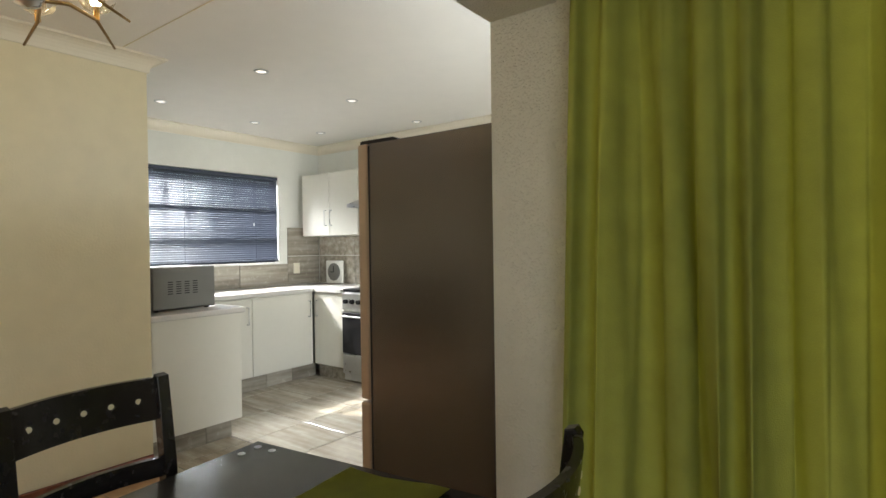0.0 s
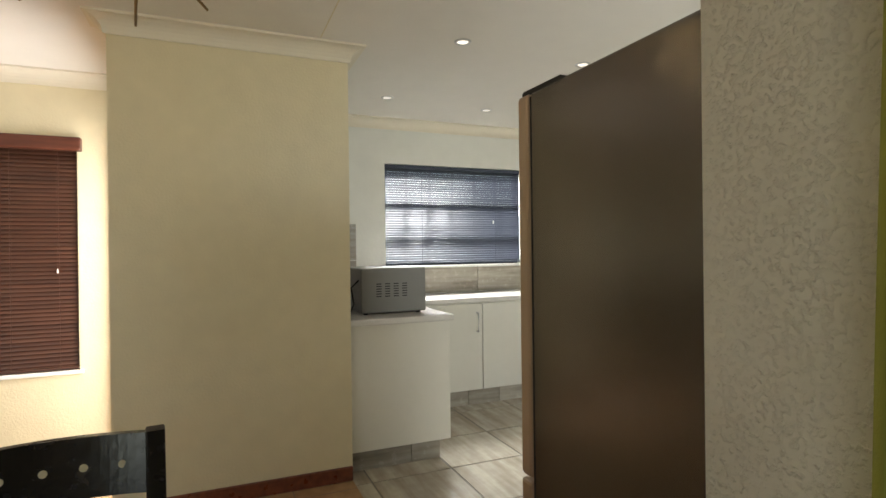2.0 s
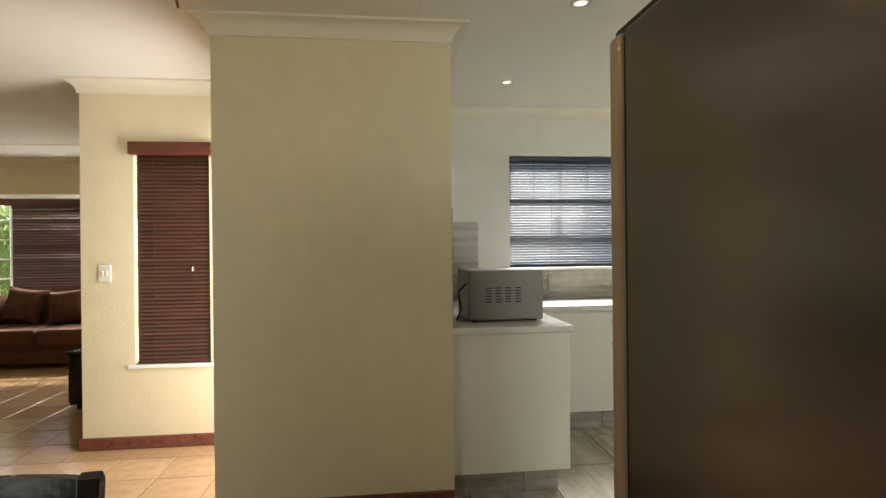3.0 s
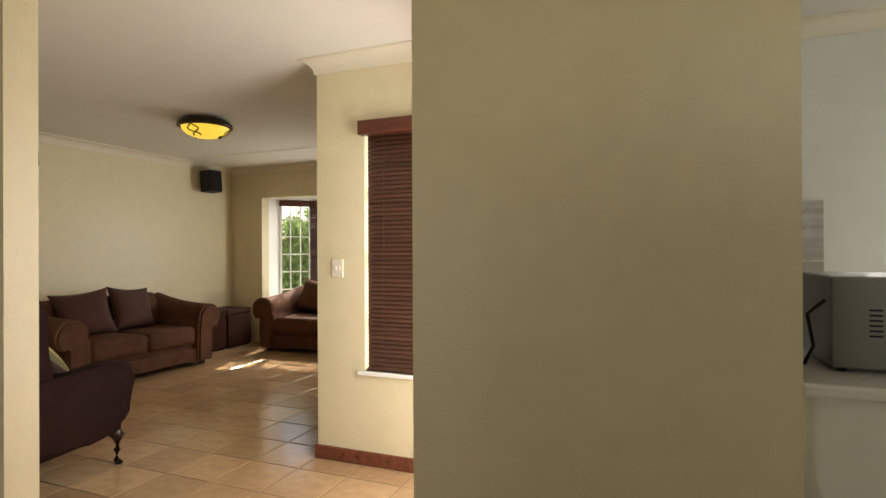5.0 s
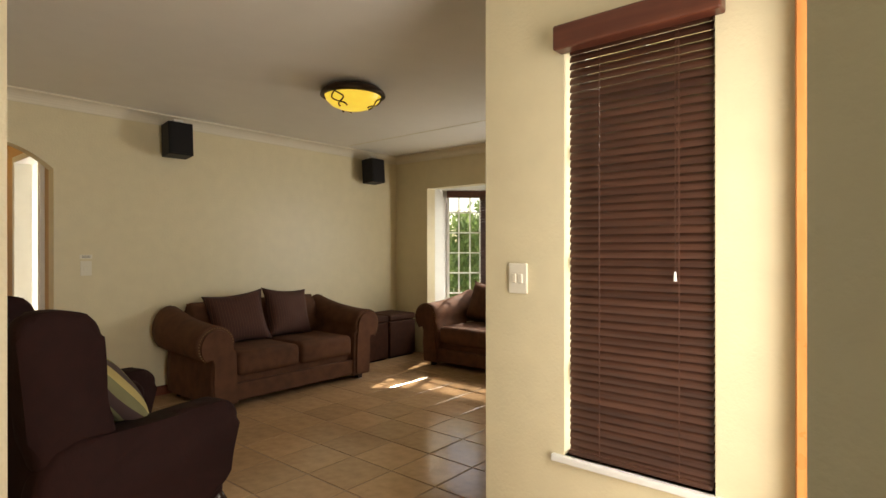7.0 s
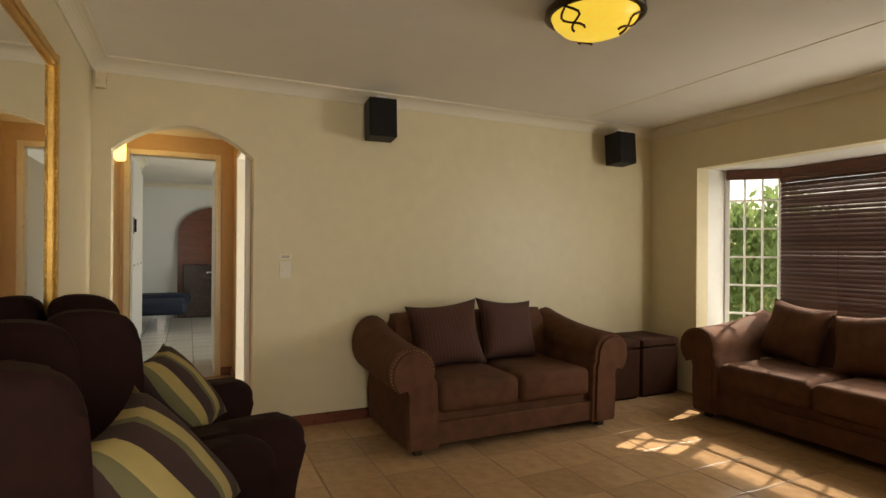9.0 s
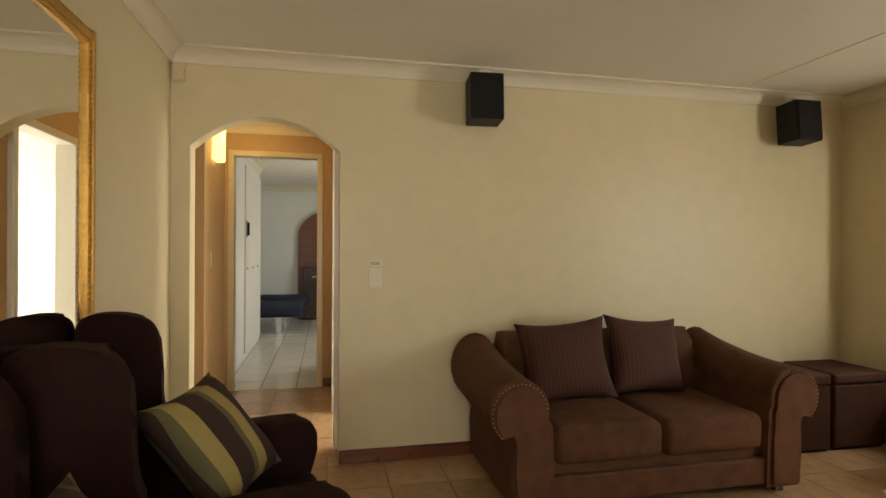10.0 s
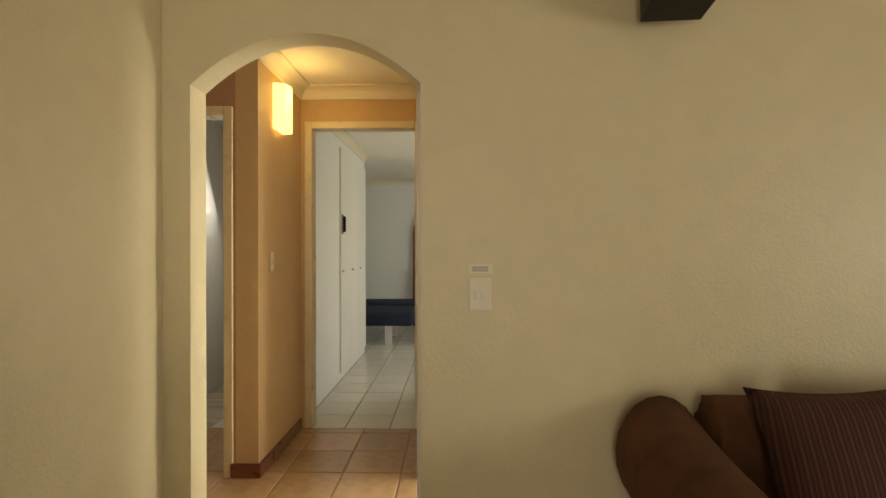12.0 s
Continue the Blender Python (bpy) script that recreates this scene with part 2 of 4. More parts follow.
def tube(bm, pts, radii, seg=10):
    """A round rod along points, with a radius at each."""
    rings = []
    pts = [Vector(p) for p in pts]
    for i, p in enumerate(pts):
        d = (pts[min(i + 1, len(pts) - 1)] - pts[max(i - 1, 0)]).normalized()
        q = d.to_track_quat("Z", "Y")
        r = radii[i] if isinstance(radii, (list, tuple)) else radii
        rings.append([bm.verts.new(p + q @ Vector((r * math.cos(a), r * math.sin(a), 0))) for a in [k * math.tau / seg for k in range(seg)]])
    for a, b in zip(rings, rings[1:]):
        for k in range(seg):
            bm.faces.new((a[k], a[(k + 1) % seg], b[(k + 1) % seg], b[k]))
    bm.faces.new(rings[0][::-1])
    bm.faces.new(rings[-1])
    return bm


def lathe(bm, prof, seg=32, centre=(0, 0, 0)):
    rings = []
    for r, z in prof:
        rings.append([bm.verts.new((centre[0] + r * math.cos(k * math.tau / seg), centre[1] + r * math.sin(k * math.tau / seg), centre[2] + z)) for k in range(seg)])
    for a, b in zip(rings, rings[1:]):
        for k in range(seg):
            bm.faces.new((a[k], a[(k + 1) % seg], b[(k + 1) % seg], b[k]))
    return bm


def slab(bm, outline, axis, lo, hi, bevel=0.0):
    """A closed outline (u, v) drawn out along an axis from lo to hi."""
    def at(u, v, w):
        return {"x": (w, u, v), "y": (u, w, v), "z": (u, v, w)}[axis]
    a = [bm.verts.new(at(u, v, lo)) for u, v in outline]
    b = [bm.verts.new(at(u, v, hi)) for u, v in outline]
    k = len(a)
    fs = [bm.faces.new((a[i], a[(i + 1) % k], b[(i + 1) % k], b[i])) for i in range(k)]
    fs += [bm.faces.new(a[::-1]), bm.faces.new(b)]
    if bevel:
        es = [e for e in fs[-1].edges] + [e for e in fs[-2].edges]
        bmesh.ops.bevel(bm, geom=es, offset=bevel, segments=3, profile=0.5, affect="EDGES")
    return bm


def rounded(o, times=2):
    """Corner cutting on a closed outline."""
    for _ in range(times):
        o = [p for a, b in zip(o, o[1:] + o[:1]) for p in ((0.75 * a[0] + 0.25 * b[0], 0.75 * a[1] + 0.25 * b[1]), (0.25 * a[0] + 0.75 * b[0], 0.25 * a[1] + 0.75 * b[1]))]
    return o


def puff(bm, w, h, t, n=14, power=2.6, ear=0.06, m=Matrix()):
    """A stuffed cushion in its own x (width) and z (height), thick along y."""
    grid = {}
    for s in (-1, 1):
        for i in range(n + 1):
            for j in range(n + 1):
                u, v = 2 * i / n - 1, 2 * j / n - 1
                rim = abs(u) == 1 or abs(v) == 1
                if rim and s == 1:
                    grid[s, i, j] = grid[-1, i, j]
                    continue
                th = t / 2 * ((1 - abs(u) ** power) * (1 - abs(v) ** power)) ** 0.5
                pinch = 1 - ear * 2.2 * (1 - abs(v) ** 2) if abs(u) > 0 else 1
                pv = 1 - ear * 2.2 * (1 - abs(u) ** 2)
                wob = 1 + 0.12 * noise.noise(Vector((u * 1.7, v * 1.7, s * 3 + w * 9)))
                grid[s, i, j] = bm.verts.new(m @ Vector((u * w / 2 * pinch, s * th * wob, v * h / 2 * pv)))
    for s in (-1, 1):
        for i in range(n):
            for j in range(n):
                q = [grid[s, i, j], grid[s, i + 1, j], grid[s, i + 1, j + 1], grid[s, i, j + 1]]
                bm.faces.new(q if s < 0 else q[::-1])
    return bm


def shared(name, me, m, parent):
    ob = new(name, me)
    ob.parent = parent
    ob.matrix_local = m
    return ob


# ---- the shell ----
H = 2.525
YK = 1.576          # line between dining room and kitchen
XP = -3.46          # face of the pier
XN = -4.571         # wall with the narrow window
YN = -0.829         # its corner with the lounge
YB = -4.667         # back wall of the lounge
XM = -3.119         # wall with the mirror
XW = -7.92          # west wall of the lounge


def wall(name, material, label, x0, x1, y0, y1, holes=(), z0=-0.05, z1=H + 0.05):
    """A wall as boxes round its openings; holes are (a0, a1, z0, z1) along its length."""
    bm = bmesh.new()
    along_x = abs(x1 - x0) > abs(y1 - y0)
    a0, a1 = (x0, x1) if along_x else (y0, y1)

    def piece(p, q, lo, hi):
        if q - p > 1e-4 and hi - lo > 1e-4:
            box(bm, *((p, q, y0, y1) if along_x else (x0, x1, p, q)), lo, hi)
    cur = a0
    for h0, h1, lo, hi in sorted(holes):
        piece(cur, h0, z0, z1)
        piece(h0, h1, z0, lo)
        piece(h0, h1, hi, z1)
        cur = h1
    piece(cur, a1, z0, z1)
    return structure(name, bm, material, label, "wall")


pier = wall("wall_pier", CREAM, "cream plastered wall pier between dining room and entrance", XP - 0.14, XP, 0.362, YK)
wall("wall_kitchen_south", PALE, "pale plastered kitchen wall behind the microwave", -5.22, XP - 0.14, YK - 0.14, YK)
wall("wall_entrance_north", CREAM, "cream wall round the open front door", XN - 0.14, XP - 0.14, 0.372, 0.49, [(-4.50, -3.66, -0.05, 2.06)])
wall("wall_entrance_west", CREAM, "cream plastered wall with a narrow window", XN - 0.15, XN, YN, 0.372, [(-0.485, 0.015, 0.575, 2.09)])
wall("wall_lounge_north", CREAM, "cream plastered north wall of the lounge", XW, XN - 0.15, YN, YN + 0.15)
wall("wall_lounge_back", CREAM, "cream plastered lounge wall with an arched opening", XW, -4.098, YB - 0.13, YB)
wall("wall_lounge_corner", CREAM, "cream plastered wall beside the arch", -3.225, -1.9, YB - 0.13, YB)
wall("wall_lounge_west", CREAM, "cream west wall with a bay window opening", XW - 0.15, XW, YB - 0.13, YN + 0.15, [(-4.12, -1.38, 0.45, 2.08)])
wall("wall_mirror", CREAM, "cream wall between lounge and dining room", XM, XM + 0.13, YB, -1.186)
wall("wall_nib", ROUGH_CREAM, "rough textured cream wall beside the curtain", -0.975, 1.75, YK, YK + 0.11, [(-0.60, 1.60, 0.05, 2.02)])
wall("wall_kitchen_west", PALE, "pale kitchen wall with the blinded window", -5.22, -5.074, YK, 4.42, [(2.278, 3.70, 1.187, 2.126)])
wall("wall_kitchen_north", PALE, "pale kitchen wall behind the stove", -5.22, 0.0, 4.27, 4.42)
# invented opening in the hidden east wall, lets the added kitchen lamp through
wall("wall_kitchen_east", PALE, "pale kitchen wall with an unseen opening for the fill", -0.3, -0.18, YK + 0.11, 4.27, [(2.0, 2.9, 0.0, 2.3)])
# the opening is made up, placed out of view for the dining fill lamp
wall("wall_dining_east", CREAM, "cream dining room wall with an unseen opening for the fill", 1.6, 1.75, -4.1, YK, [(-2.9, -0.9, 0.05, 2.1)])
wall("wall_dining_south", CREAM, "cream dining room end wall", XM + 0.13, 1.75, -4.24, -4.1)

# arch over the opening in the back wall
bm = bmesh.new()
ax0, ax1, spring, rise = -4.098, -3.225, 1.953, 0.19
outl = [(ax0, spring)]
for k in range(1, 20):
    u = k / 20
    outl.append((ax0 + u * (ax1 - ax0), spring + rise * (1 - abs(2 * u - 1) ** 2.1)))
outl += [(ax1, spring), (ax1, H + 0.05), (ax0, H + 0.05)]
slab(bm, outl, "y", YB - 0.13, YB)
structure("wall_arch", bm, CREAM, "cream plastered segmental arch head", "wall")

# hall, bedroom, bathroom and study behind the arch
wall("wall_hall_east", ORANGE, "ochre plastered hall wall with a wall lamp", -3.082, -2.95, -6.636, -5.761)
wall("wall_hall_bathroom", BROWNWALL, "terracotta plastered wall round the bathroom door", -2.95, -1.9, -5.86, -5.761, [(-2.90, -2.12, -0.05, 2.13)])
wall("wall_hall_end", ORANGE, "ochre plastered hall end wall round the bedroom door", -4.21, -3.082, -6.74, -6.636, [(-3.97, -3.12, -0.05, 2.25)])
wall("wall_hall_west", ORANGE, "ochre plastered hall wall with a white door", -4.21, -4.10, -6.636, YB - 0.13, [(-5.75, -4.95, -0.05, 2.13)])
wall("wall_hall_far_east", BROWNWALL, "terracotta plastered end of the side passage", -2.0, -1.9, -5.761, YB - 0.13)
wall("wall_bedroom_east", WHITE_ROOM, "white bedroom wall with flush cupboards", -3.06, -2.95, -9.57, -6.74)
wall("wall_bedroom_recess", WHITE_ROOM, "white wall of the bedroom recess", -2.4, -2.3, -12.0, -9.57)
wall("wall_bedroom_recess_side", WHITE_ROOM, "white return wall in the bedroom", -2.95, -2.3, -9.57, -9.45)
wall("wall_bedroom_far", WHITE_ROOM, "white far wall of the bedroom", -6.3, -2.3, -12.1, -12.0)
wall("wall_bedroom_west", WHITE_ROOM, "white bedroom wall with a window opening", -6.3, -6.2, -12.0, -6.74, [(-10.0, -8.4, 0.9, 2.1)])
wall("wall_bedroom_north", WHITE_ROOM, "white bedroom wall beside the door", -6.3, -4.21, -6.84, -6.74)
wall("wall_study_west", WHITE_ROOM, "white wall of the side room", -6.5, -6.4, -6.74, YB - 0.13, [(-6.3, -5.2, 0.9, 2.0)])
wall("wall_bathroom_east", BATHTILE, "white tiled bathroom wall", -1.95, -1.85, -8.2, -5.86)
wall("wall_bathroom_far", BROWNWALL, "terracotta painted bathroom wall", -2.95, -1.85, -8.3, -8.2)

# beam beside the curtain
structure("beam", bx(-0.975, -0.733, -4.1, YK, 2.105, H + 0.02), ROUGH_CREAM, "rough textured plaster beam under the ceiling", "beam")

# ceilings and roof
for nm, x0, x1, y0, y1, mt, lab in (
        ("ceiling_house", -8.07, 1.75, YB, YK - 0.07, CEIL, "white painted board ceiling"),
        ("ceiling_kitchen", -5.22, 1.75, YK - 0.07, 4.42, CEIL, "white painted kitchen ceiling"),
        ("ceiling_rear", -6.5, -1.85, -12.1, YB, CEIL, "white painted ceiling of the rear rooms")):
    structure(nm, bx(x0, x1, y0, y1, H, H + 0.12), mt, lab, "ceiling")
bm = bmesh.new()
for x0, x1, y0, y1 in ((-3.36, -1.0, 1.40, 1.404), (-6.952, -6.948, -4.5, -1.0)):
    box(bm, x0, x1, y0, y1, H - 0.0035, H + 0.01)
structure("ceiling_joint", bm, CREAM, "thin joints between ceiling boards", "ceiling")


def cornice(bm, x0, y0, x1, y1, nx, ny, e0=0, e1=0, r=0.09):
    """A coved cornice along a wall from (x0, y0) to (x1, y1), swelling into the room along (nx, ny)."""
    prof = [(0, 0), (0, -r), (0.012, -r)] + [(0.012 + (r - 0.012) * (1 - math.cos(a)), -r + (r - 0.012) * math.sin(a)) for a in [k * math.pi / 12 for k in range(1, 7)]] + [(r, 0)]
    ends = []
    dx, dy = (1 if x1 > x0 else 0), (1 if y1 > y0 else 0)
    for x, y, e in ((x0, y0, -e0), (x1, y1, e1)):
        ends.append([bm.verts.new((x + nx * u + dx * e * u, y + ny * u + dy * e * u, H + v)) for u, v in prof])
    k = len(prof)
    for i in range(k):
        bm.faces.new((ends[0][i], ends[0][(i + 1) % k], ends[1][(i + 1) % k], ends[1][i]))
    bm.faces.new(ends[0])
    bm.faces.new(ends[1][::-1])


bm = bmesh.new()
for c in ((XP, 0.362, XP, YK, 1, 0, 1, 1), (XP - 0.14, 0.362, XP, 0.362, 0, -1, 0, 1), (XP - 0.14, YK, XP, YK, 0, 1, 0, 1), (XN, YN, XN, 0.372, 1, 0, 1, 0),
          (XW, YN, XN, YN, 0, -1, 0, 1), (XW, YB, XM, YB, 0, 1), (XW, YB, XW, YN, 1, 0), (XM, YB, XM, -1.186, -1, 0, 0, 1), (XM, -1.186, XM + 0.13, -1.186, 0, 1, 1, 1),
          (-5.074, YK, -5.074, 4.27, 1, 0), (-5.074, 4.27, -0.3, 4.27, 0, -1), (-5.074, YK, XP - 0.14, YK, 0, 1),
          (-3.082, -6.636, -3.082, -5.761, -1, 0), (-4.10, -6.636, -3.082, -6.636, 0, 1), (-3.06, -9.57, -3.06, -6.74, -1, 0), (-6.2, -12.0, -2.4, -12.0, 0, 1)):
    cornice(bm, *c)
structure("trim_cornice", bm, CORNICE, "white coved plaster cornice", "cornice", smooth=False)

bm = bmesh.new()


def skirting(bm, x0, x1, y0, y1, h=0.085):
    box(bm, x0, x1, y0, y1, 0, h, bevel=0.006, seg=1)


for s in ((XP, XP + 0.018, 0.362, YK), (XN, XN + 0.018, YN - 0.018, 0.22), (XW, XN + 0.018, YN - 0.018, YN), (XW, -4.098, YB, YB + 0.018), (-3.225, XM, YB, YB + 0.018),
          (XM - 0.018, XM, YB, -1.168), (-3.10, -3.082, -6.6, -5.743), (-3.10, -2.92, -5.761, -5.743), (-4.10, -3.99, -6.636, -6.618), (-4.10, -4.082, -6.6, -5.8), (XP - 0.14, XP + 0.018, 0.344, 0.362)):
    skirting(bm, *s)
structure("baseboard", bm, SKIRT, "dark red-brown stained timber skirting board", "skirting")

# floors: screeds under the tiles
structure("floor_living", bx(XW, 1.6, YB - 0.13, YK, -0.1, -0.004), GROUT, "terracotta tiled living room floor with brown grout", "floor")
structure("floor_hall", bx(-4.10, -1.9, -6.64, YB - 0.13, -0.1, -0.004), GROUT, "terracotta tiled hall floor", "floor")
structure("floor_kitchen", bx(-5.074, -0.3, YK, 4.27, -0.1, -0.004), GREYGROUT, "veined beige tiled kitchen floor", "floor")
structure("floor_bedroom", bx(-6.2, -2.4, -12.0, -6.64, -0.1, -0.004), GREYGROUT, "white tiled bedroom floor", "floor")
structure("floor_bathroom", bx(-2.95, -1.95, -8.2, -5.761, -0.1, -0.006), KTILE, "grey tiled bathroom floor", "floor")
structure("floor_study", bx(-6.4, -4.10, -6.74, YB - 0.13, -0.1, -0.002), WHITETILE, "white tiled floor of the side room", "floor")

# ---- outside ----
structure("ground", bx(-400, 400, -400, 400, -0.5, -0.12), GRASS, "lawn round the house", "ground")


def hedge(name, label, x, y0, y1, h, deep, count, seed):
    rng = random.Random(seed)
    verts, faces = [], []
    for _ in range(count):
        y = rng.uniform(y0, y1)
        top = h * (0.72 + 0.28 * noise.noise(Vector((y * 0.9, seed, 0))) + 0.15 * noise.noise(Vector((y * 3, seed, 5))))
        z = rng.uniform(0, 1) ** 0.8 * top
        c = Vector((x + rng.gauss(0, deep * 0.4), y, z))
        e = Euler((rng.uniform(0, 6), rng.uniform(0, 6), rng.uniform(0, 6))).to_matrix()
        s = rng.uniform(0.04, 0.085)
        k = len(verts)
        verts += [c + e @ Vector(p) * s for p in ((-1, 0, 0), (0, -0.45, 0.1), (1, 0, 0), (0, 0.45, 0.1))]
        faces.append((k, k + 1, k + 2, k + 3))
    me = bpy.data.meshes.new(name)
    me.from_pydata(verts, [], faces)
    me.materials.append(LEAF)
    return tagged(new(name, me), label, "hedge", kind="stuff")


hedge("garden_hedge", "leafy green garden hedge outside the bay window", -12.2, -12, 7, 1.9, 1.2, 20000, 3)
hedge("far_hedge", "tall dense green hedge at the end of the garden", -17.0, -16, 11, 3.0, 0.9, 26000, 5)
hedge("climbing_shrub", "bright green shrub close outside the bay window", -10.3, -5.6, -4.6, 2.5, 0.5, 2600, 8)

# ---- windows and blinds ----
def bay():
    """Bay window: side reveals, angled casements with glazing bars, front casement, sill, pelmet, blinds."""
    pts = [(-8.30, -4.12), (-8.64, -3.78), (-8.64, -1.72), (-8.30, -1.38)]
    bm = bmesh.new()
    for y0, y1 in ((-4.27, -4.12), (-1.38, -1.23)):
        box(bm, -8.36, XW - 0.15, y0, y1, -0.1, 2.4)
    slab(bm, [(XW - 0.15, -4.12), (-8.36, -4.12), (-8.70, -3.80), (-8.70, -1.70), (-8.36, -1.38), (XW - 0.15, -1.38)], "z", 2.08, 2.4)
    structure("wall_bay", bm, WHITE, "white plastered bay window recess", "wall")
    bm = bmesh.new()
    slab(bm, [(XW - 0.15, -4.12), (-8.36, -4.12), (-8.70, -3.80), (-8.70, -1.70), (-8.36, -1.38), (XW - 0.15, -1.38)], "z", -0.1, 0.45)
    structure("bay_sill", bm, WHITE, "white painted bay window sill", "window sill")
    win = tagged(thing("window_bay", "white steel bay window with small panes and brown pelmet", "window"), kind="structure")
    for (xa, ya), (xb, yb), cols in ((pts[0], pts[1], 3), (pts[1], pts[2], 8), (pts[2], pts[3], 3)):
        d = Vector((xb - xa, yb - ya, 0))
        ln = d.length
        m = Matrix.Translation((xa, ya, 0)) @ Matrix.Rotation(math.atan2(d.y, d.x), 4, "Z")
        fr = bmesh.new()
        for a0, a1, z0, z1 in ((0, 0.04, 0.45, 2.08), (ln - 0.04, ln, 0.45, 2.08), (0.04, ln - 0.04, 0.45, 0.49), (0.04, ln - 0.04, 2.04, 2.08)):
            box(fr, a0, a1, -0.02, 0.02, z0, z1)
        for k in range(1, cols):
            a = 0.02 + k * (ln - 0.04) / cols
            box(fr, a - 0.008, a + 0.008, -0.012, 0.012, 0.49, 2.04)
        for k in range(1, 6):
            z = 0.47 + k * 1.59 / 6
            box(fr, 0.04, ln - 0.04, -0.011, 0.011, z - 0.009, z + 0.009)
        bmesh.ops.transform(fr, matrix=m, verts=fr.verts)
        part("window_frame", fr, WHITE, win)
        gl = bx(0.03, ln - 0.03, -0.003, 0.003, 0.47, 2.06)
        bmesh.ops.transform(gl, matrix=m, verts=gl.verts)
        g = part("pane", gl, GLASS, win)
        g.visible_shadow = False
        pm = bx(0.0, ln, 0, 0.06, 1.985, 2.075, bevel=0.006)
        m2 = Matrix.Translation(m.to_3x3() @ Vector((0, -0.10, 0))) @ m
        bmesh.ops.transform(pm, matrix=m2, verts=pm.verts)
        part("pelmet", pm, PELMET, win)
    blind("front_blind", "dark wooden slatted blind lowered in the bay window", -8.55, -3.74, -1.76, 0.75, 1.985, 0.038, SLATWOOD, 58, jitter=7)
    return win


def blind(name, label, x, y0, y1, z0, z1, pitch, material, tilt, wide=0.045, cord=True, jitter=2.5):
    """A lowered slatted blind hanging across y at x; tilt in degrees, room side edge down."""
    b = thing(name, label, "blind", group="")
    sl = bmesh.new()
    n = 4
    top = []
    for s in (0.0012, -0.0012):
        for k in range(n + 1):
            u = k / n - 0.5
            for yy in (y0, y1):
                top.append(sl.verts.new((u * wide, yy, s + 0.004 * (1 - 4 * u * u))))
    def v(s, k, e):
        return top[s * (n + 1) * 2 + k * 2 + e]
    for k in range(n):
        sl.faces.new((v(0, k, 0), v(0, k + 1, 0), v(0, k + 1, 1), v(0, k, 1)))
        sl.faces.new((v(1, k, 0), v(1, k, 1), v(1, k + 1, 1), v(1, k + 1, 0)))
    first = None
    k = 0
    z = z1 - 0.03
    rng = random.Random(name)
    while z > z0 + 0.02:
        m = pose(x, 0, z, 0, tilt + rng.uniform(-jitter, jitter), 0)
        if first is None:
            first = part("slat", sl, material, b)
            first.matrix_local = m
        else:
            shared("slat", first.data, m, b)
        z -= pitch
    part("bottom_rail", bx(x - 0.02, x + 0.02, y0, y1, z0, z0 + 0.018, bevel=0.004), material, b)
    part("head_rail", bx(x - 0.025, x + 0.025, y0, y1, z1 - 0.03, z1, bevel=0.004), material, b)
    if cord:
        for f in (0.25, 0.8):
            yy = y0 + f * (y1 - y0)
            part("ladder_cord", tube(bmesh.new(), [(x + 0.026, yy, z1), (x + 0.026, yy, z0)], 0.0015, 5), material, b)
        part("pull_cord", tube(bmesh.new(), [(x + 0.032, y0 + 0.78 * (y1 - y0), z1), (x + 0.032, y0 + 0.78 * (y1 - y0), z0 + 0.45 * (z1 - z0))], [0.0012, 0.0012], 5), material, b)
        part("cord_toggle", tube(bmesh.new(), [(x + 0.033, y0 + 0.78 * (y1 - y0), z0 + 0.45 * (z1 - z0)), (x + 0.033, y0 + 0.78 * (y1 - y0), z0 + 0.45 * (z1 - z0) - 0.03)], [0.003, 0.006], 8), WHITE, b)
    return b


def plain_window(name, label, x, y0, y1, z0, z1, cols, rows, bars):
    win = tagged(thing(name, label, "window"), kind="structure")
    fr = bmesh.new()
    for a0, a1, b0, b1 in ((y0, y0 + 0.035, z0, z1), (y1 - 0.035, y1, z0, z1), (y0 + 0.035, y1 - 0.035, z0, z0 + 0.035), (y0 + 0.035, y1 - 0.035, z1 - 0.035, z1)):
        box(fr, x - 0.02, x + 0.02, a0, a1, b0, b1)
    for k in range(1, cols):
        a = y0 + k * (y1 - y0) / cols
        box(fr, x - 0.015, x + 0.015, a - 0.007, a + 0.007, z0 + 0.03, z1 - 0.03)
    for k in range(1, rows):
        a = z0 + k * (z1 - z0) / rows
        box(fr, x - 0.014, x + 0.014, y0 + 0.03, y1 - 0.03, a - 0.012, a + 0.012)
    part("window_frame", fr, bars, win)
    g = part("pane", bx(x - 0.003, x + 0.003, y0 + 0.02, y1 - 0.02, z0 + 0.02, z1 - 0.02), GLASS, win)
    g.visible_shadow = False
    return win


bay()
plain_window("window_kitchen", "steel framed kitchen window with burglar bars", -5.17, 2.278, 3.70, 1.187, 2.126, 6, 3, BLACK)
structure("kitchen_window_sill", bx(-5.2, -5.04, 2.26, 3.72, 1.165, 1.187, bevel=0.004), WHITE, "white kitchen window sill", "window sill")
blind("venetian_blind", "dark grey venetian blind lowered in the kitchen window", -5.10, 2.285, 3.695, 1.20, 2.12, 0.022, SLATGREY, 56, 0.026)
plain_window("window_entrance", "narrow steel window behind the brown blind", XN - 0.12, -0.485, 0.015, 0.575, 2.09, 2, 4, WHITE)
structure("entrance_window_sill", bx(XN - 0.14, XN + 0.02, -0.53, 0.04, 0.55, 0.575, bevel=0.005), WHITE, "white plaster sill of the narrow window", "window sill")
blind("wooden_blind", "dark wooden slatted blind lowered in the narrow window", XN - 0.03, -0.473, 0.005, 0.578, 2.06, 0.027, SLATWOOD, 62, 0.034)
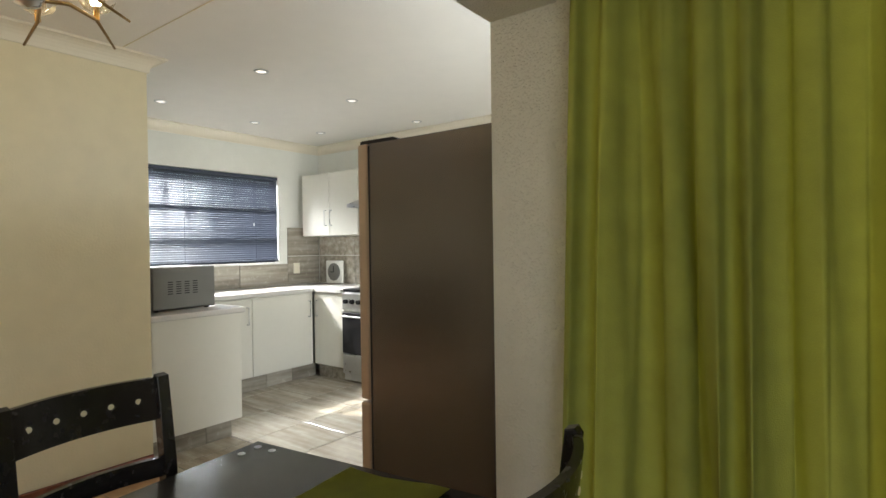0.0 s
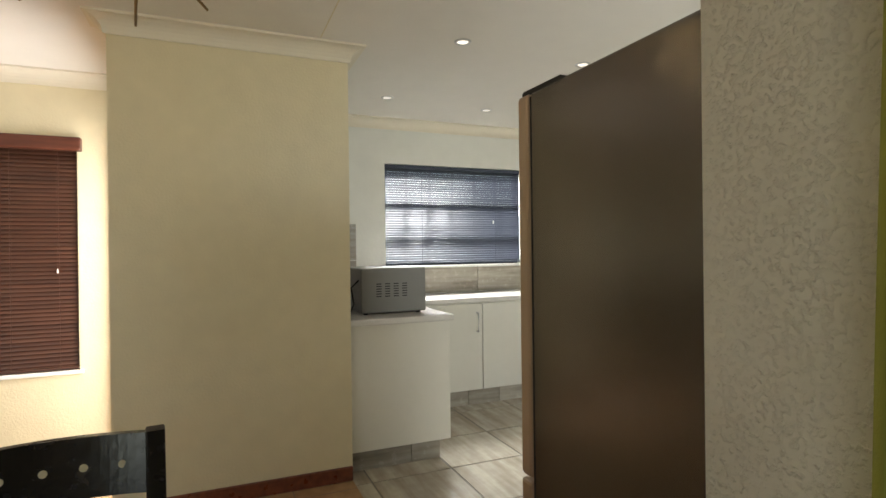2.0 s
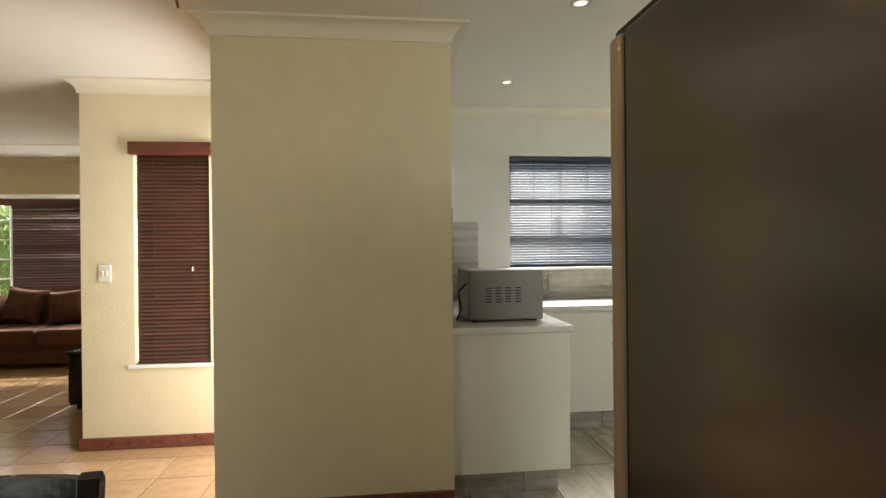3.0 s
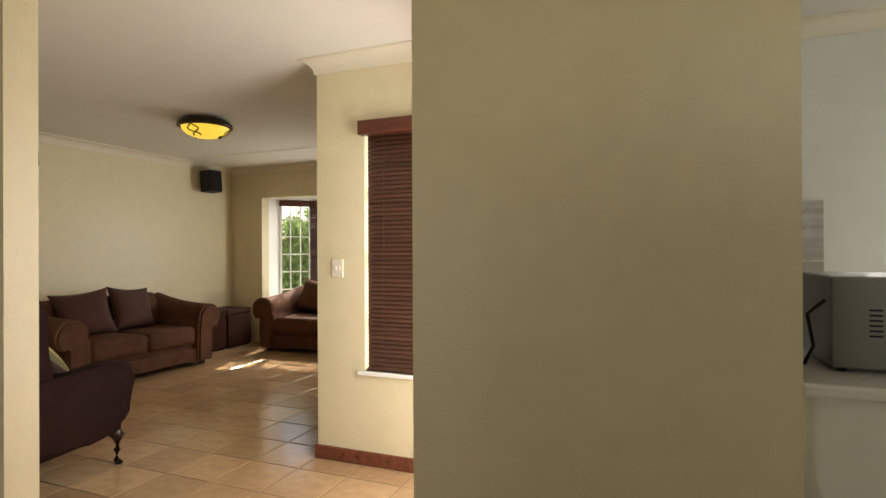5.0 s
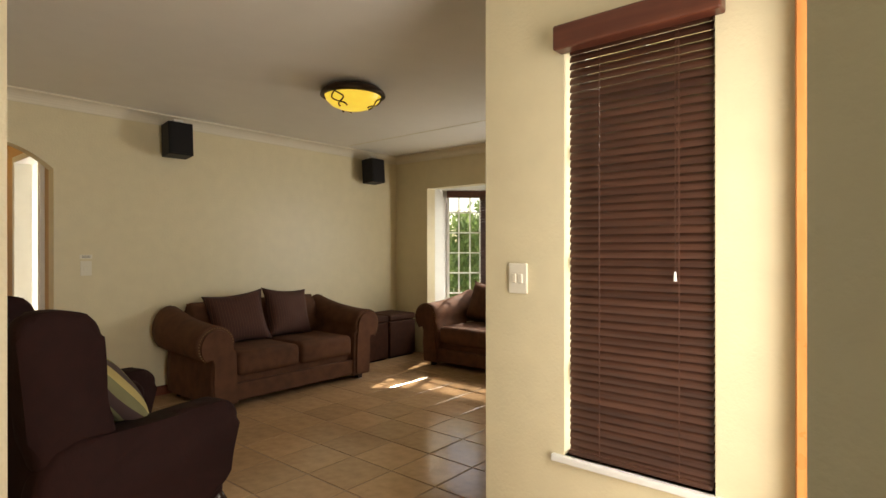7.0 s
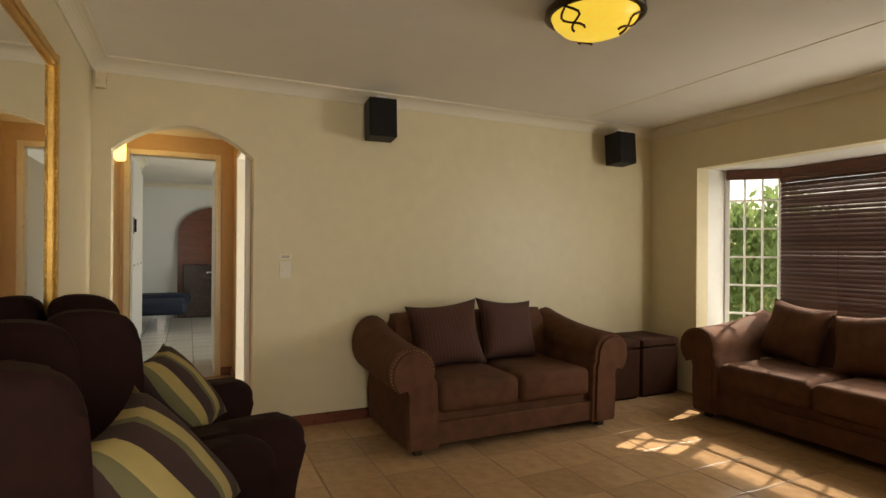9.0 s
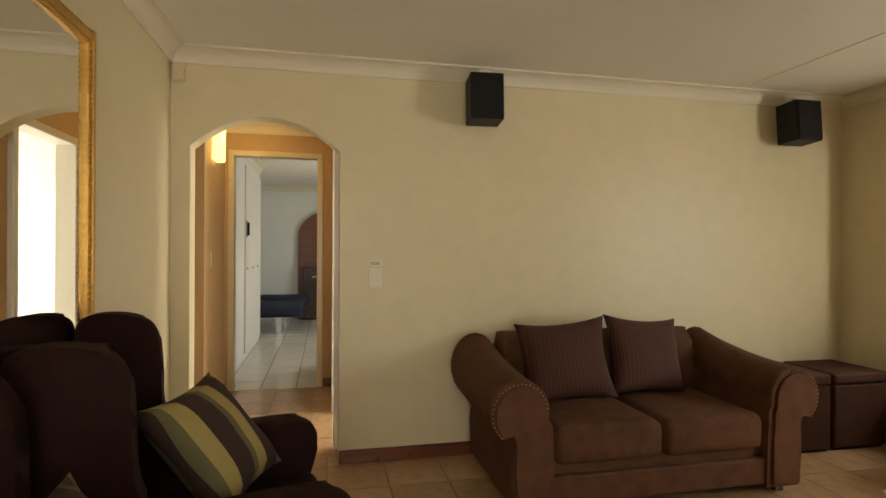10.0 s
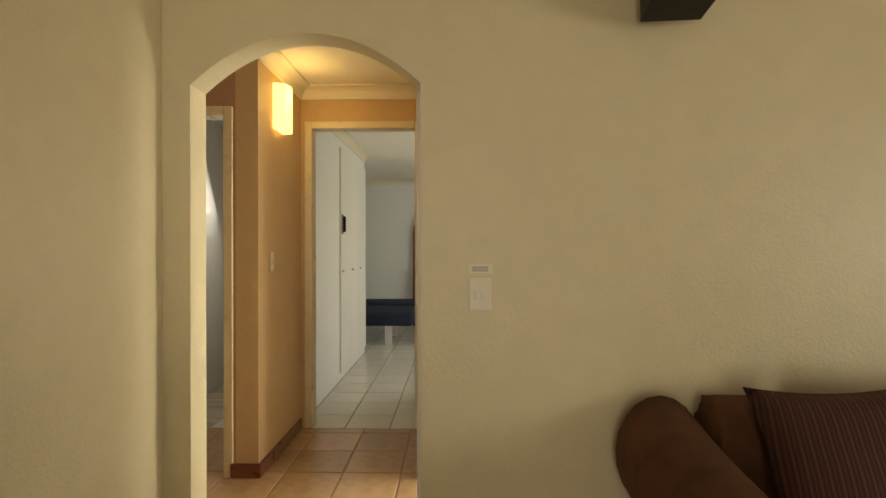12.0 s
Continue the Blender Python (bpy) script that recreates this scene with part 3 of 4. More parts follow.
link_pelmet = thing("blind_pelmet", "red-brown wooden pelmet above the narrow blind", "pelmet")
part("board", bx(XN, XN + 0.065, -0.497, 0.045, 2.015, 2.102, bevel=0.008), PELMET, link_pelmet)

# patio window behind the curtain
pw = tagged(thing("window_patio", "steel patio window with burglar bars behind the curtain", "window"), kind="structure")
fr = bmesh.new()
for x0, x1, z0, z1 in ((-0.6, -0.56, 0.05, 2.02), (1.56, 1.6, 0.05, 2.02), (-0.56, 1.56, 0.05, 0.1), (-0.56, 1.56, 1.97, 2.02)):
    box(fr, x0, x1, YK + 0.05, YK + 0.09, z0, z1)
for k in range(1, 9):
    xx = -0.6 + k * 2.2 / 9
    box(fr, xx - 0.012, xx + 0.012, YK + 0.055, YK + 0.085, 0.1, 1.97)
for z in (0.55, 1.0, 1.45):
    box(fr, -0.56, 1.56, YK + 0.056, YK + 0.084, z - 0.014, z + 0.014)
part("window_frame", fr, BLACK, pw)
g = part("pane", bx(-0.58, 1.58, YK + 0.092, YK + 0.098, 0.07, 2.0), GLASS, pw)
g.visible_shadow = False


def curtain():
    c = thing("curtain", "lime green gathered curtain hanging to the floor", "curtain")
    bm = bmesh.new()
    nx, nz, x0, x1, ztop = 620, 22, -0.615, 1.65, 2.24
    rng = random.Random(4)
    ph = [rng.uniform(0, 6.28) for _ in range(6)]
    rows = []
    for j in range(nz + 1):
        v = j / nz
        z = ztop - v * (ztop - 0.015)
        row = []
        for i in range(nx + 1):
            u = i / nx
            x = x0 + u * (x1 - x0)
            warp = 0.55 * noise.noise(Vector((x * 3.1, v * 0.5, 2))) + 0.25 * noise.noise(Vector((x * 8, v * 0.9, 7)))
            fold = math.sin(x * 58 + 9 * warp + ph[0])
            fold = math.copysign(abs(fold) ** 0.6, fold)
            wide = math.sin(x * 19 + ph[2] + 4 * warp)
            crease = noise.noise(Vector((x * 34, v * 1.4, 11)))
            tight = math.sin(x * 150 + ph[4]) * max(0, 1 - v * 6)
            drop = min(1, 0.35 + v * 1.5)
            deep = 0.042 + 0.034 * noise.noise(Vector((x * 5, v * 0.7, 4)))
            y = YK - 0.135 + drop * (deep * fold + 0.034 * wide + 0.014 * crease) + 0.009 * tight
            edge = -0.075 * v ** 1.3 * max(0, 1 - u * 7)
            row.append(bm.verts.new((x + edge + 0.008 * drop * math.sin(x * 92 + v), y, z)))
        rows.append(row)
    for a, b in zip(rows, rows[1:]):
        for i in range(nx):
            bm.faces.new((a[i], a[i + 1], b[i + 1], b[i]))
    part("cloth", bm, CURTAIN, c, smooth=True)
    part("rail", tube(bmesh.new(), [(-0.64, YK - 0.10, 2.25), (1.6, YK - 0.10, 2.25)], 0.012), WHITE, c, "white curtain rail")
    for z in (1.26, 1.13):
        part("tie_hook", bx(-0.655, -0.635, YK - 0.03, YK, z, z + 0.035, bevel=0.004), WHITE, c, "small white tie hook")


curtain()

# front door, standing open
door = tagged(thing("door_front", "orange varnished wooden front door standing open", "door"), kind="structure")
bm = bmesh.new()
for a in ((-4.57, -4.50, 0.225, 0.50, 0, 2.13), (-3.66, -3.605, 0.367, 0.50, 0, 2.13), (-4.50, -3.66, 0.367, 0.50, 2.06, 2.13)):
    box(bm, *a, bevel=0.005, seg=1)
part("door_frame", bm, DOORWOOD, door)
part("door_leaf", bx(-4.56, -4.51, 0.505, 1.28, 0.01, 2.05, bevel=0.004), DOORWOOD, door)


# ---- kitchen ----
def handle(parent, m):
    bm = tube(bmesh.new(), [(0, 0, -0.08), (0, 0.03, -0.08), (0, 0.03, 0.08), (0, 0, 0.08)], 0.006, 8)
    bmesh.ops.transform(bm, matrix=m, verts=bm.verts)
    part("handle", bm, STEEL, parent, "brushed steel bar handle", smooth=True)


def base_unit(label, x0, x1, y0, y1, side, doors, z1=0.885):
    """A floor unit; side says where its doors are: 'e' at x1, 's' at y0."""
    u = thing("kitchen_cabinet", label, "cabinet", group="kitchen base units")
    part("body", bx(x0, x1, y0, y1, 0.135, z1), CAB, u)
    for k in range(doors):
        if side == "e":
            w = (y1 - y0) / doors
            a, b = y0 + k * w + 0.002, y0 + (k + 1) * w - 0.002
            d = part("door", bx(x1 + 0.001, x1 + 0.019, a, b, 0.14, z1 - 0.012, bevel=0.002, seg=1), CAB, u)
            handle(d, Matrix.Translation((x1 + 0.019, b - 0.05, z1 - 0.17)) @ Matrix.Rotation(-math.pi / 2, 4, "Z"))
        else:
            w = (x1 - x0) / doors
            a, b = x0 + k * w + 0.002, x0 + (k + 1) * w - 0.002
            d = part("door", bx(a, b, y0 - 0.019, y0 - 0.001, 0.14, z1 - 0.012, bevel=0.002, seg=1), CAB, u)
            handle(d, Matrix.Translation((a + 0.05, y0 - 0.019, z1 - 0.17)) @ Matrix.Rotation(math.pi, 4, "Z"))
    return u


XE = -3.53   # end panel of the south run
base_unit("white cabinet with a plain end panel under the microwave", -4.47, XE - 0.02, YK + 0.004, 2.17, "e", 0)
end = thing("end_panel", "white melamine end panel of the cabinet run", "panel")
part("board", bx(XE - 0.019, XE, YK + 0.004, 2.235, 0.125, 0.885, bevel=0.002, seg=1), CAB, end)
base_unit("white two-door cabinet under the kitchen window", -5.06, -4.49, 2.24, 2.95, "e", 1)
base_unit("white two-door cabinet beside the corner", -5.06, -4.49, 2.952, 3.66, "e", 1)
base_unit("white corner cabinet beside the stove", -4.47, -4.04, 3.70, 4.26, "s", 1)
base_unit("white cabinet beyond the stove", -3.42, -2.0, 3.70, 4.26, "s", 3)
wt = thing("worktop", "pale stone worktop with rounded edges along three walls", "worktop")
part("south_top", bx(-5.06, XE + 0.03, YK + 0.002, 2.26, 0.886, 0.925, bevel=0.01), TOP, wt)
part("west_top", bx(-5.06, -4.45, 2.262, 4.262, 0.886, 0.925, bevel=0.006), TOP, wt)
part("north_top", bx(-4.448, -4.04, 3.66, 4.262, 0.886, 0.925, bevel=0.006), TOP, wt)
part("north_top", bx(-3.42, -2.0, 3.66, 4.262, 0.886, 0.925, bevel=0.006), TOP, wt)
kick = thing("plinth", "tiled kitchen plinth under the cabinets", "plinth")
for k in range(5):
    part("tile", bx(-4.54, -4.53, 2.24 + k * 0.3, 2.24 + k * 0.3 + 0.296, 0, 0.132), WTILE, kick)
for k in range(2):
    part("tile", bx(-3.575, -3.565, YK + 0.004 + k * 0.4, min(YK + 0.4 + k * 0.4, 2.17), 0, 0.124), WTILE, kick)
    part("tile", bx(-4.47 + k * 0.44, -4.034 + k * 0.46, 2.165, 2.175, 0, 0.124), WTILE, kick)
    part("tile", bx(-4.47 + 0.22 * k, -4.255 + 0.22 * k, 3.74, 3.75, 0, 0.132), WTILE, kick)

# splashback tiles
sp = tagged(thing("splashback_tiles", "stone-look rectangular wall tiles above the worktop", "wall tiles"), kind="structure")
for r, (z0, z1) in enumerate(((0.927, 1.245), (1.251, 1.57))):
    y = YK + 0.012
    while y < 4.25:
        y2 = min(y + (0.42 if y < 1.7 else 0.6), 4.26)
        hi = min(z1, 1.163) if 2.2 < (y + y2) / 2 < 3.75 else z1
        if not (r == 1 and 2.3 < (y + y2) / 2 < 3.68):
            a, b = y, y2
            if r == 1 and y < 2.278 < y2:
                b = 2.272
            part("tile", bx(-5.072, -5.062, a, b - 0.005, z0, z1 if hi == z1 or r else hi), WTILE, sp)
        y = y2
    x = -5.055
    while x < -2.1:
        part("tile", bx(x, x + 0.595, 4.258, 4.268, z0, min(z1, 1.465)), WTILE, sp)
        part("tile", bx(x, min(x + 0.595, XP - 0.06), YK + 0.002, YK + 0.012, z0, z1), WTILE, sp) if x < XP - 0.2 else None
        x += 0.6

# upper cabinets and hood
up = thing("wall_cabinet", "white two-door wall cabinet with steel handles", "cabinet", group="kitchen wall units")
part("body", bx(-4.95, -4.06, 3.95, 4.265, 1.47, 2.15), CAB, up)
for a, b, hx in ((-4.948, -4.507, -4.55), (-4.503, -4.062, -4.46)):
    d = part("door", bx(a, b, 3.93, 3.948, 1.472, 2.148, bevel=0.002, seg=1), CAB, up)
    handle(d, Matrix.Translation((hx, 3.93, 1.66)) @ Matrix.Rotation(math.pi, 4, "Z"))
hood = thing("cooker_hood", "slim steel cooker hood above the stove", "cooker hood")
bm = bmesh.new()
slab(bm, [(3.75, 1.74), (3.75, 1.77), (4.0, 1.86), (4.262, 1.86), (4.262, 1.74)], "x", -4.03, -3.43)
part("canopy", bm, STEEL, hood)
part("body", bx(-3.98, -3.48, 4.0, 4.262, 1.862, 2.15), CAB, hood)

stove = thing("stove", "steel electric stove with a black glass oven door", "stove")
part("body", bx(-4.03, -3.43, 3.69, 4.26, 0.03, 0.90, bevel=0.004), STEEL, stove)
part("hob", bx(-4.03, -3.43, 3.68, 4.26, 0.902, 0.93, bevel=0.006), BLACK, stove)
ovd = part("oven_door", bx(-4.02, -3.44, 3.655, 3.688, 0.30, 0.70, bevel=0.006), BLACK, stove, "black glass oven door")
bm = tube(bmesh.new(), [(-3.97, 3.655, 0.67), (-3.97, 3.61, 0.67), (-3.49, 3.61, 0.67), (-3.49, 3.655, 0.67)], 0.009)
part("handle", bm, STEEL, ovd)
part("control_panel", bx(-4.02, -3.44, 3.66, 3.688, 0.73, 0.89, bevel=0.005), STEEL, stove)
part("drawer", bx(-4.02, -3.44, 3.66, 3.688, 0.10, 0.29, bevel=0.005), STEEL, stove)
for k in range(6):
    part("knob", tube(bmesh.new(), [(-3.96 + k * 0.09, 3.66, 0.81), (-3.96 + k * 0.09, 3.63, 0.81)], [0.024, 0.02], 14), BLACK, stove)

mw = thing("microwave", "silver microwave oven standing on the worktop", "microwave")
part("body", bx(-4.10, -3.70, 1.70, 2.14, 0.937, 1.226, bevel=0.008), SILVER, mw)
part("front", bx(-4.12, -4.102, 1.70, 2.14, 0.937, 1.226, bevel=0.004), BLACK, mw, "black glass front")
vent = bmesh.new()
for c in range(4):
    for r in range(6):
        y, z = 1.80 + c * 0.058, 1.12 - r * 0.016
        box(vent, -3.70, -3.698, y, y + 0.034, z, z + 0.006)
tagged(part("vent_slots", vent, BLACK, mw), kind="stuff")
for y in (1.74, 2.10):
    for x in (-3.75, -4.05):
        part("foot", bx(x - 0.012, x + 0.012, y - 0.012, y + 0.012, 0.925, 0.938), BLACK, mw)
cordb = tube(bmesh.new(), [(-3.72, 1.69, 1.15), (-3.76, 1.65, 1.1), (-3.73, 1.66, 1.0), (-3.76, 1.64, 0.935)], 0.006, 6)
part("cable", cordb, BLACK, mw, smooth=True)

clock = thing("kitchen_clock", "square white clock with round dial leaning on the tiles", "clock")
part("case", bx(-4.88, -4.60, 4.20, 4.225, 0.928, 1.19, bevel=0.01), WHITE, clock)
part("dial", tube(bmesh.new(), [(-4.74, 4.20, 1.06), (-4.74, 4.192, 1.06)], 0.10, 28), SILVER, clock)
part("hand", bx(-4.745, -4.735, 4.188, 4.191, 1.06, 1.13), BLACK, clock)
part("hand", bx(-4.80, -4.74, 4.188, 4.191, 1.055, 1.063), BLACK, clock)


def socket(name, label, m, rockers=1, w=0.085, h=0.12):
    s = thing(name, label, "switch", m)
    part("plate", bx(-w / 2, w / 2, -0.009, 0, -h / 2, h / 2, bevel=0.003), PLATE, s)
    for k in range(rockers):
        xx = (k - (rockers - 1) / 2) * 0.028
        part("rocker", bx(xx - 0.009, xx + 0.009, -0.014, -0.0092, -0.018, 0.018, bevel=0.002, seg=1), PLATE, s)
    return s


def facing(x, y, z, yaw):
    return pose(x, y, z, 0, 0, yaw)


socket("wall_socket", "white double socket on the tiled wall", facing(-5.061, 3.92, 1.11, 90), 2)
socket("wall_socket", "white socket on the tiles beside the stove", facing(-4.30, 4.257, 1.13, 0), 2, 0.12, 0.12)
socket("light_switch", "white light switch beside the narrow window", facing(XN, -0.675, 1.205, 90), 2, 0.08, 0.115)
socket("light_switch", "white double light switch beside the arch", facing(-4.32, YB, 1.16, 180), 2, 0.082, 0.12)
sg = thing("label_plate", "small white plate with worn lettering above the switch", "plate", facing(-4.32, YB, 1.255, 180))
part("plate", bx(-0.045, 0.045, -0.006, 0, -0.017, 0.017, bevel=0.002), PLATE, sg)
for dz in (-0.007, 0.0, 0.007):
    part("printed_line", bx(-0.03, 0.03, -0.0068, -0.0061, dz - 0.0015, dz + 0.0015), GREYGROUT, sg)
socket("light_switch", "white light switch on the ochre hall wall", facing(-3.082, -5.98, 1.25, 90 + 180), 1, 0.06, 0.12)

# fridge
fridge = thing("fridge", "tall dark bronze steel fridge freezer beside the wall", "fridge")
part("cabinet", bx(-1.685, -1.03, 1.70, 2.34, 0.03, 1.80, bevel=0.008), FRIDGE, fridge)
for z0, z1 in ((0.06, 0.66), (0.67, 1.80)):
    part("door", bx(-1.752, -1.692, 1.695, 2.345, z0, z1, bevel=0.012), FRIDGEDOOR, fridge, "bronze edged fridge door")
part("gasket", bx(-1.692, -1.685, 1.703, 2.335, 0.06, 1.79), BLACK, fridge)
bm = bmesh.new()
slab(bm, [(-1.745, 1.80), (-1.745, 1.812), (-1.735, 1.816), (-1.55, 1.814), (-1.52, 1.80)], "y", 1.71, 1.80)
part("hinge_cover", bm, BLACK, fridge)
for x in (-1.62, -1.1):
    for y in (1.76, 2.28):
        part("foot", tube(bmesh.new(), [(x, y, 0), (x, y, 0.035)], 0.02), BLACK, fridge)

for k, (x, y) in enumerate(((-3.128, 2.164), (-4.372, 2.097), (-4.451, 3.0), (-4.36, 3.71), (-3.28, 3.96), (-3.2, 3.05))):
    d = thing("downlight", "small round recessed steel downlight in the ceiling", "downlight", pose(x, y, H), "kitchen downlights")
    part("ring", lathe(bmesh.new(), [(0.032, -0.001), (0.034, -0.007), (0.043, -0.008), (0.05, -0.001)], 24), STEEL, d, smooth=True)
    part("lens", tube(bmesh.new(), [(0, 0, -0.0005), (0, 0, -0.004)], 0.031, 20), SPOT, d)


# ---- dining ----
table = thing("dining_table", "black lacquered dining table with inlaid corner dots", "table", pose(-1.48, 0.99, 0, 0, 0, 7))
part("tabletop", bx(0, 0.92, -1.55, 0, 0.715, 0.75, bevel=0.006), TABLETOP, table)
part("apron", bx(0.05, 0.87, -1.5, -0.05, 0.63, 0.713), BLACKWOOD, table)
for x in (0.03, 0.82):
    for y in (-1.52, -0.10):
        part("leg", bx(x, x + 0.07, y, y + 0.07, 0, 0.714, bevel=0.004), BLACKWOOD, table)
for x, y in ((0.045, -0.10), (0.045, -0.04), (0.105, -0.04), (0.875, -0.04), (0.815, -0.04), (0.875, -0.10)):
    part("inlay_dot", tube(bmesh.new(), [(x, y, 0.749), (x, y, 0.752)], 0.011, 16), STEEL, table, "small steel inlay dot")
run = thing("table_runner", "lime green cloth runner lying on the dining table", "table runner", pose(-1.48, 0.99, 0, 0, 0, 7))
bm = bmesh.new()
for i in range(13):
    for j in range(31):
        u, v = i / 12, j / 30
        bm.verts.new((0.40 + 0.30 * u, -0.035 - 0.012 * math.sin(u * 5) - 1.4 * v, 0.7545 + 0.004 * (1 + noise.noise(Vector((u * 4, v * 14, 1))))))
bm.verts.ensure_lookup_table()
for i in range(12):
    for j in range(30):
        bm.faces.new((bm.verts[i * 31 + j], bm.verts[(i + 1) * 31 + j], bm.verts[(i + 1) * 31 + j + 1], bm.verts[i * 31 + j + 1]))
bmesh.ops.solidify(bm, geom=bm.faces[:], thickness=0.003)
part("cloth", bm, RUNNER, run, smooth=True)


def dining_chair(at):
    """Seat faces -y; the back stands at y = 0 and leans a little."""
    c = thing("dining_chair", "black stained wooden dining chair with pierced top rail", "chair", at, "chairs round the table")
    part("seat", bx(-0.21, 0.21, -0.44, -0.03, 0.43, 0.47, bevel=0.012), BLACKWOOD, c)
    for x in (-0.205, 0.17):
        bm = bmesh.new()
        o = [(-0.045, 0), (-0.005, 0), (-0.01, 0.45), (0.0, 0.75), (0.03, 0.985), (0.02, 1.0), (0.0, 0.995), (-0.03, 0.75), (-0.045, 0.45)]
        slab(bm, o, "x", x, x + 0.035, bevel=0.004)
        part("back_post", bm, BLACKWOOD, c)
    for x in (-0.2, 0.16):
        part("front_leg", bx(x, x + 0.04, -0.43, -0.39, 0, 0.43, bevel=0.004), BLACKWOOD, c)

    def rail(name, z0, z1, holes):
        bm = bmesh.new()
        cols, n = 22, 14
        hx = [(-0.13 + k * 0.065) for k in range(5)] if holes else []
        grid = {}
        nz = 10
        for s in (0, 1):
            for i in range(cols + 1):
                x = -0.17 + 0.34 * i / cols
                bow = 0.035 * (1 - (x / 0.17) ** 2)
                for j in range(nz + 1):
                    z = z0 + (z1 - z0) * j / nz
                    grid[s, i, j] = bm.verts.new((x, -0.012 + bow + (z - 0.75) * 0.12 + s * 0.018, z))
        for i in range(cols):
            for j in range(nz):
                bm.faces.new((grid[0, i, j], grid[0, i + 1, j], grid[0, i + 1, j + 1], grid[0, i, j + 1]))
                bm.faces.new((grid[1, i, j], grid[1, i, j + 1], grid[1, i + 1, j + 1], grid[1, i + 1, j]))
        for i in range(cols):
            for j in (0, nz):
                bm.faces.new((grid[0, i, j], grid[1, i, j], grid[1, i + 1, j], grid[0, i + 1, j]))
        for i in (0, cols):
            for j in range(nz):
                bm.faces.new((grid[0, i, j], grid[0, i, j + 1], grid[1, i, j + 1], grid[1, i, j]))
        r = part(name, bm, BLACKWOOD, c, smooth=False)
        for x in hx:
            bow = 0.035 * (1 - (x / 0.17) ** 2)
            y, z = -0.012 + bow + ((z0 + z1) / 2 - 0.75) * 0.12, (z0 + z1) / 2
            # solid plug, its cream colour imitates the brightness showing through a hole
            part("hole_eyelet", lathe_y(x, y - 0.0015, y + 0.0195, z, 0.0075), CREAM, r)
    rail("top_rail", 0.875, 0.99, True)
    rail("lower_rail", 0.72, 0.77, False)
    return c


def lathe_y(x, y0, y1, z, r):
    return tube(bmesh.new(), [(x, y0, z), (x, y1, z)], r, 14)


dining_chair(pose(-1.525, 0.55, 0, 0, 0, 97))
dining_chair(pose(-0.42, 0.79, 0, 0, 0, -83))

# chandelier over the table
ch = thing("chandelier", "chrome chandelier with curved arms and flower glass shades", "chandelier", pose(-1.99, 0.56, 0))
part("ceiling_rose", lathe(bmesh.new(), [(0.001, H - 0.03), (0.06, H - 0.03), (0.065, H - 0.001)], 24), STEEL, ch, smooth=True)
part("stem", tube(bmesh.new(), [(0, 0, H - 0.03), (0, 0, 2.12)], 0.008), STEEL, ch)
part("hub", lathe(bmesh.new(), [(0.001, 2.09), (0.03, 2.095), (0.045, 2.12), (0.03, 2.145), (0.001, 2.15)], 20), STEEL, ch, smooth=True)
for k in range(6):
    a = k * math.tau / 6 + 0.35
    p = [(r * math.cos(a + b), r * math.sin(a + b), z) for r, b, z in ((0.03, 0, 2.12), (0.11, 0.12, 2.135), (0.20, 0.28, 2.12), (0.29, 0.46, 2.06))]
    arm = part("arm", tube(bmesh.new(), p, [0.007, 0.007, 0.006, 0.004], 8), BRASS, ch, smooth=True)
    cx, cy, cz = p[2]
    fl = bmesh.new()
    for q in range(7):
        b = q * math.tau / 7
        o = Vector((cx, cy, cz + 0.02))
        d = Vector((math.cos(b), math.sin(b), 0))
        sd = Vector((-d.y, d.x, 0))
        vs = [fl.verts.new(o + d * r + sd * w + Vector((0, 0, z))) for r, w, z in ((0.008, 0, 0.0), (0.035, 0.018, 0.015), (0.06, 0.0, 0.045), (0.035, -0.018, 0.015))]
        fl.faces.new(vs)
    bmesh.ops.solidify(fl, geom=fl.faces[:], thickness=0.003)
    part("glass_shade", fl, CRYSTAL, ch, "pressed glass flower shade")
    part("bulb_holder", tube(bmesh.new(), [(cx, cy, cz), (cx, cy, cz + 0.05)], 0.009), GOLD, ch)
    part("bulb", tube(bmesh.new(), [(cx, cy, cz + 0.05), (cx, cy, cz + 0.06), (cx, cy, cz + 0.08)], [0.006, 0.009, 0.004], 8), BULB, ch, "small lit capsule bulb")


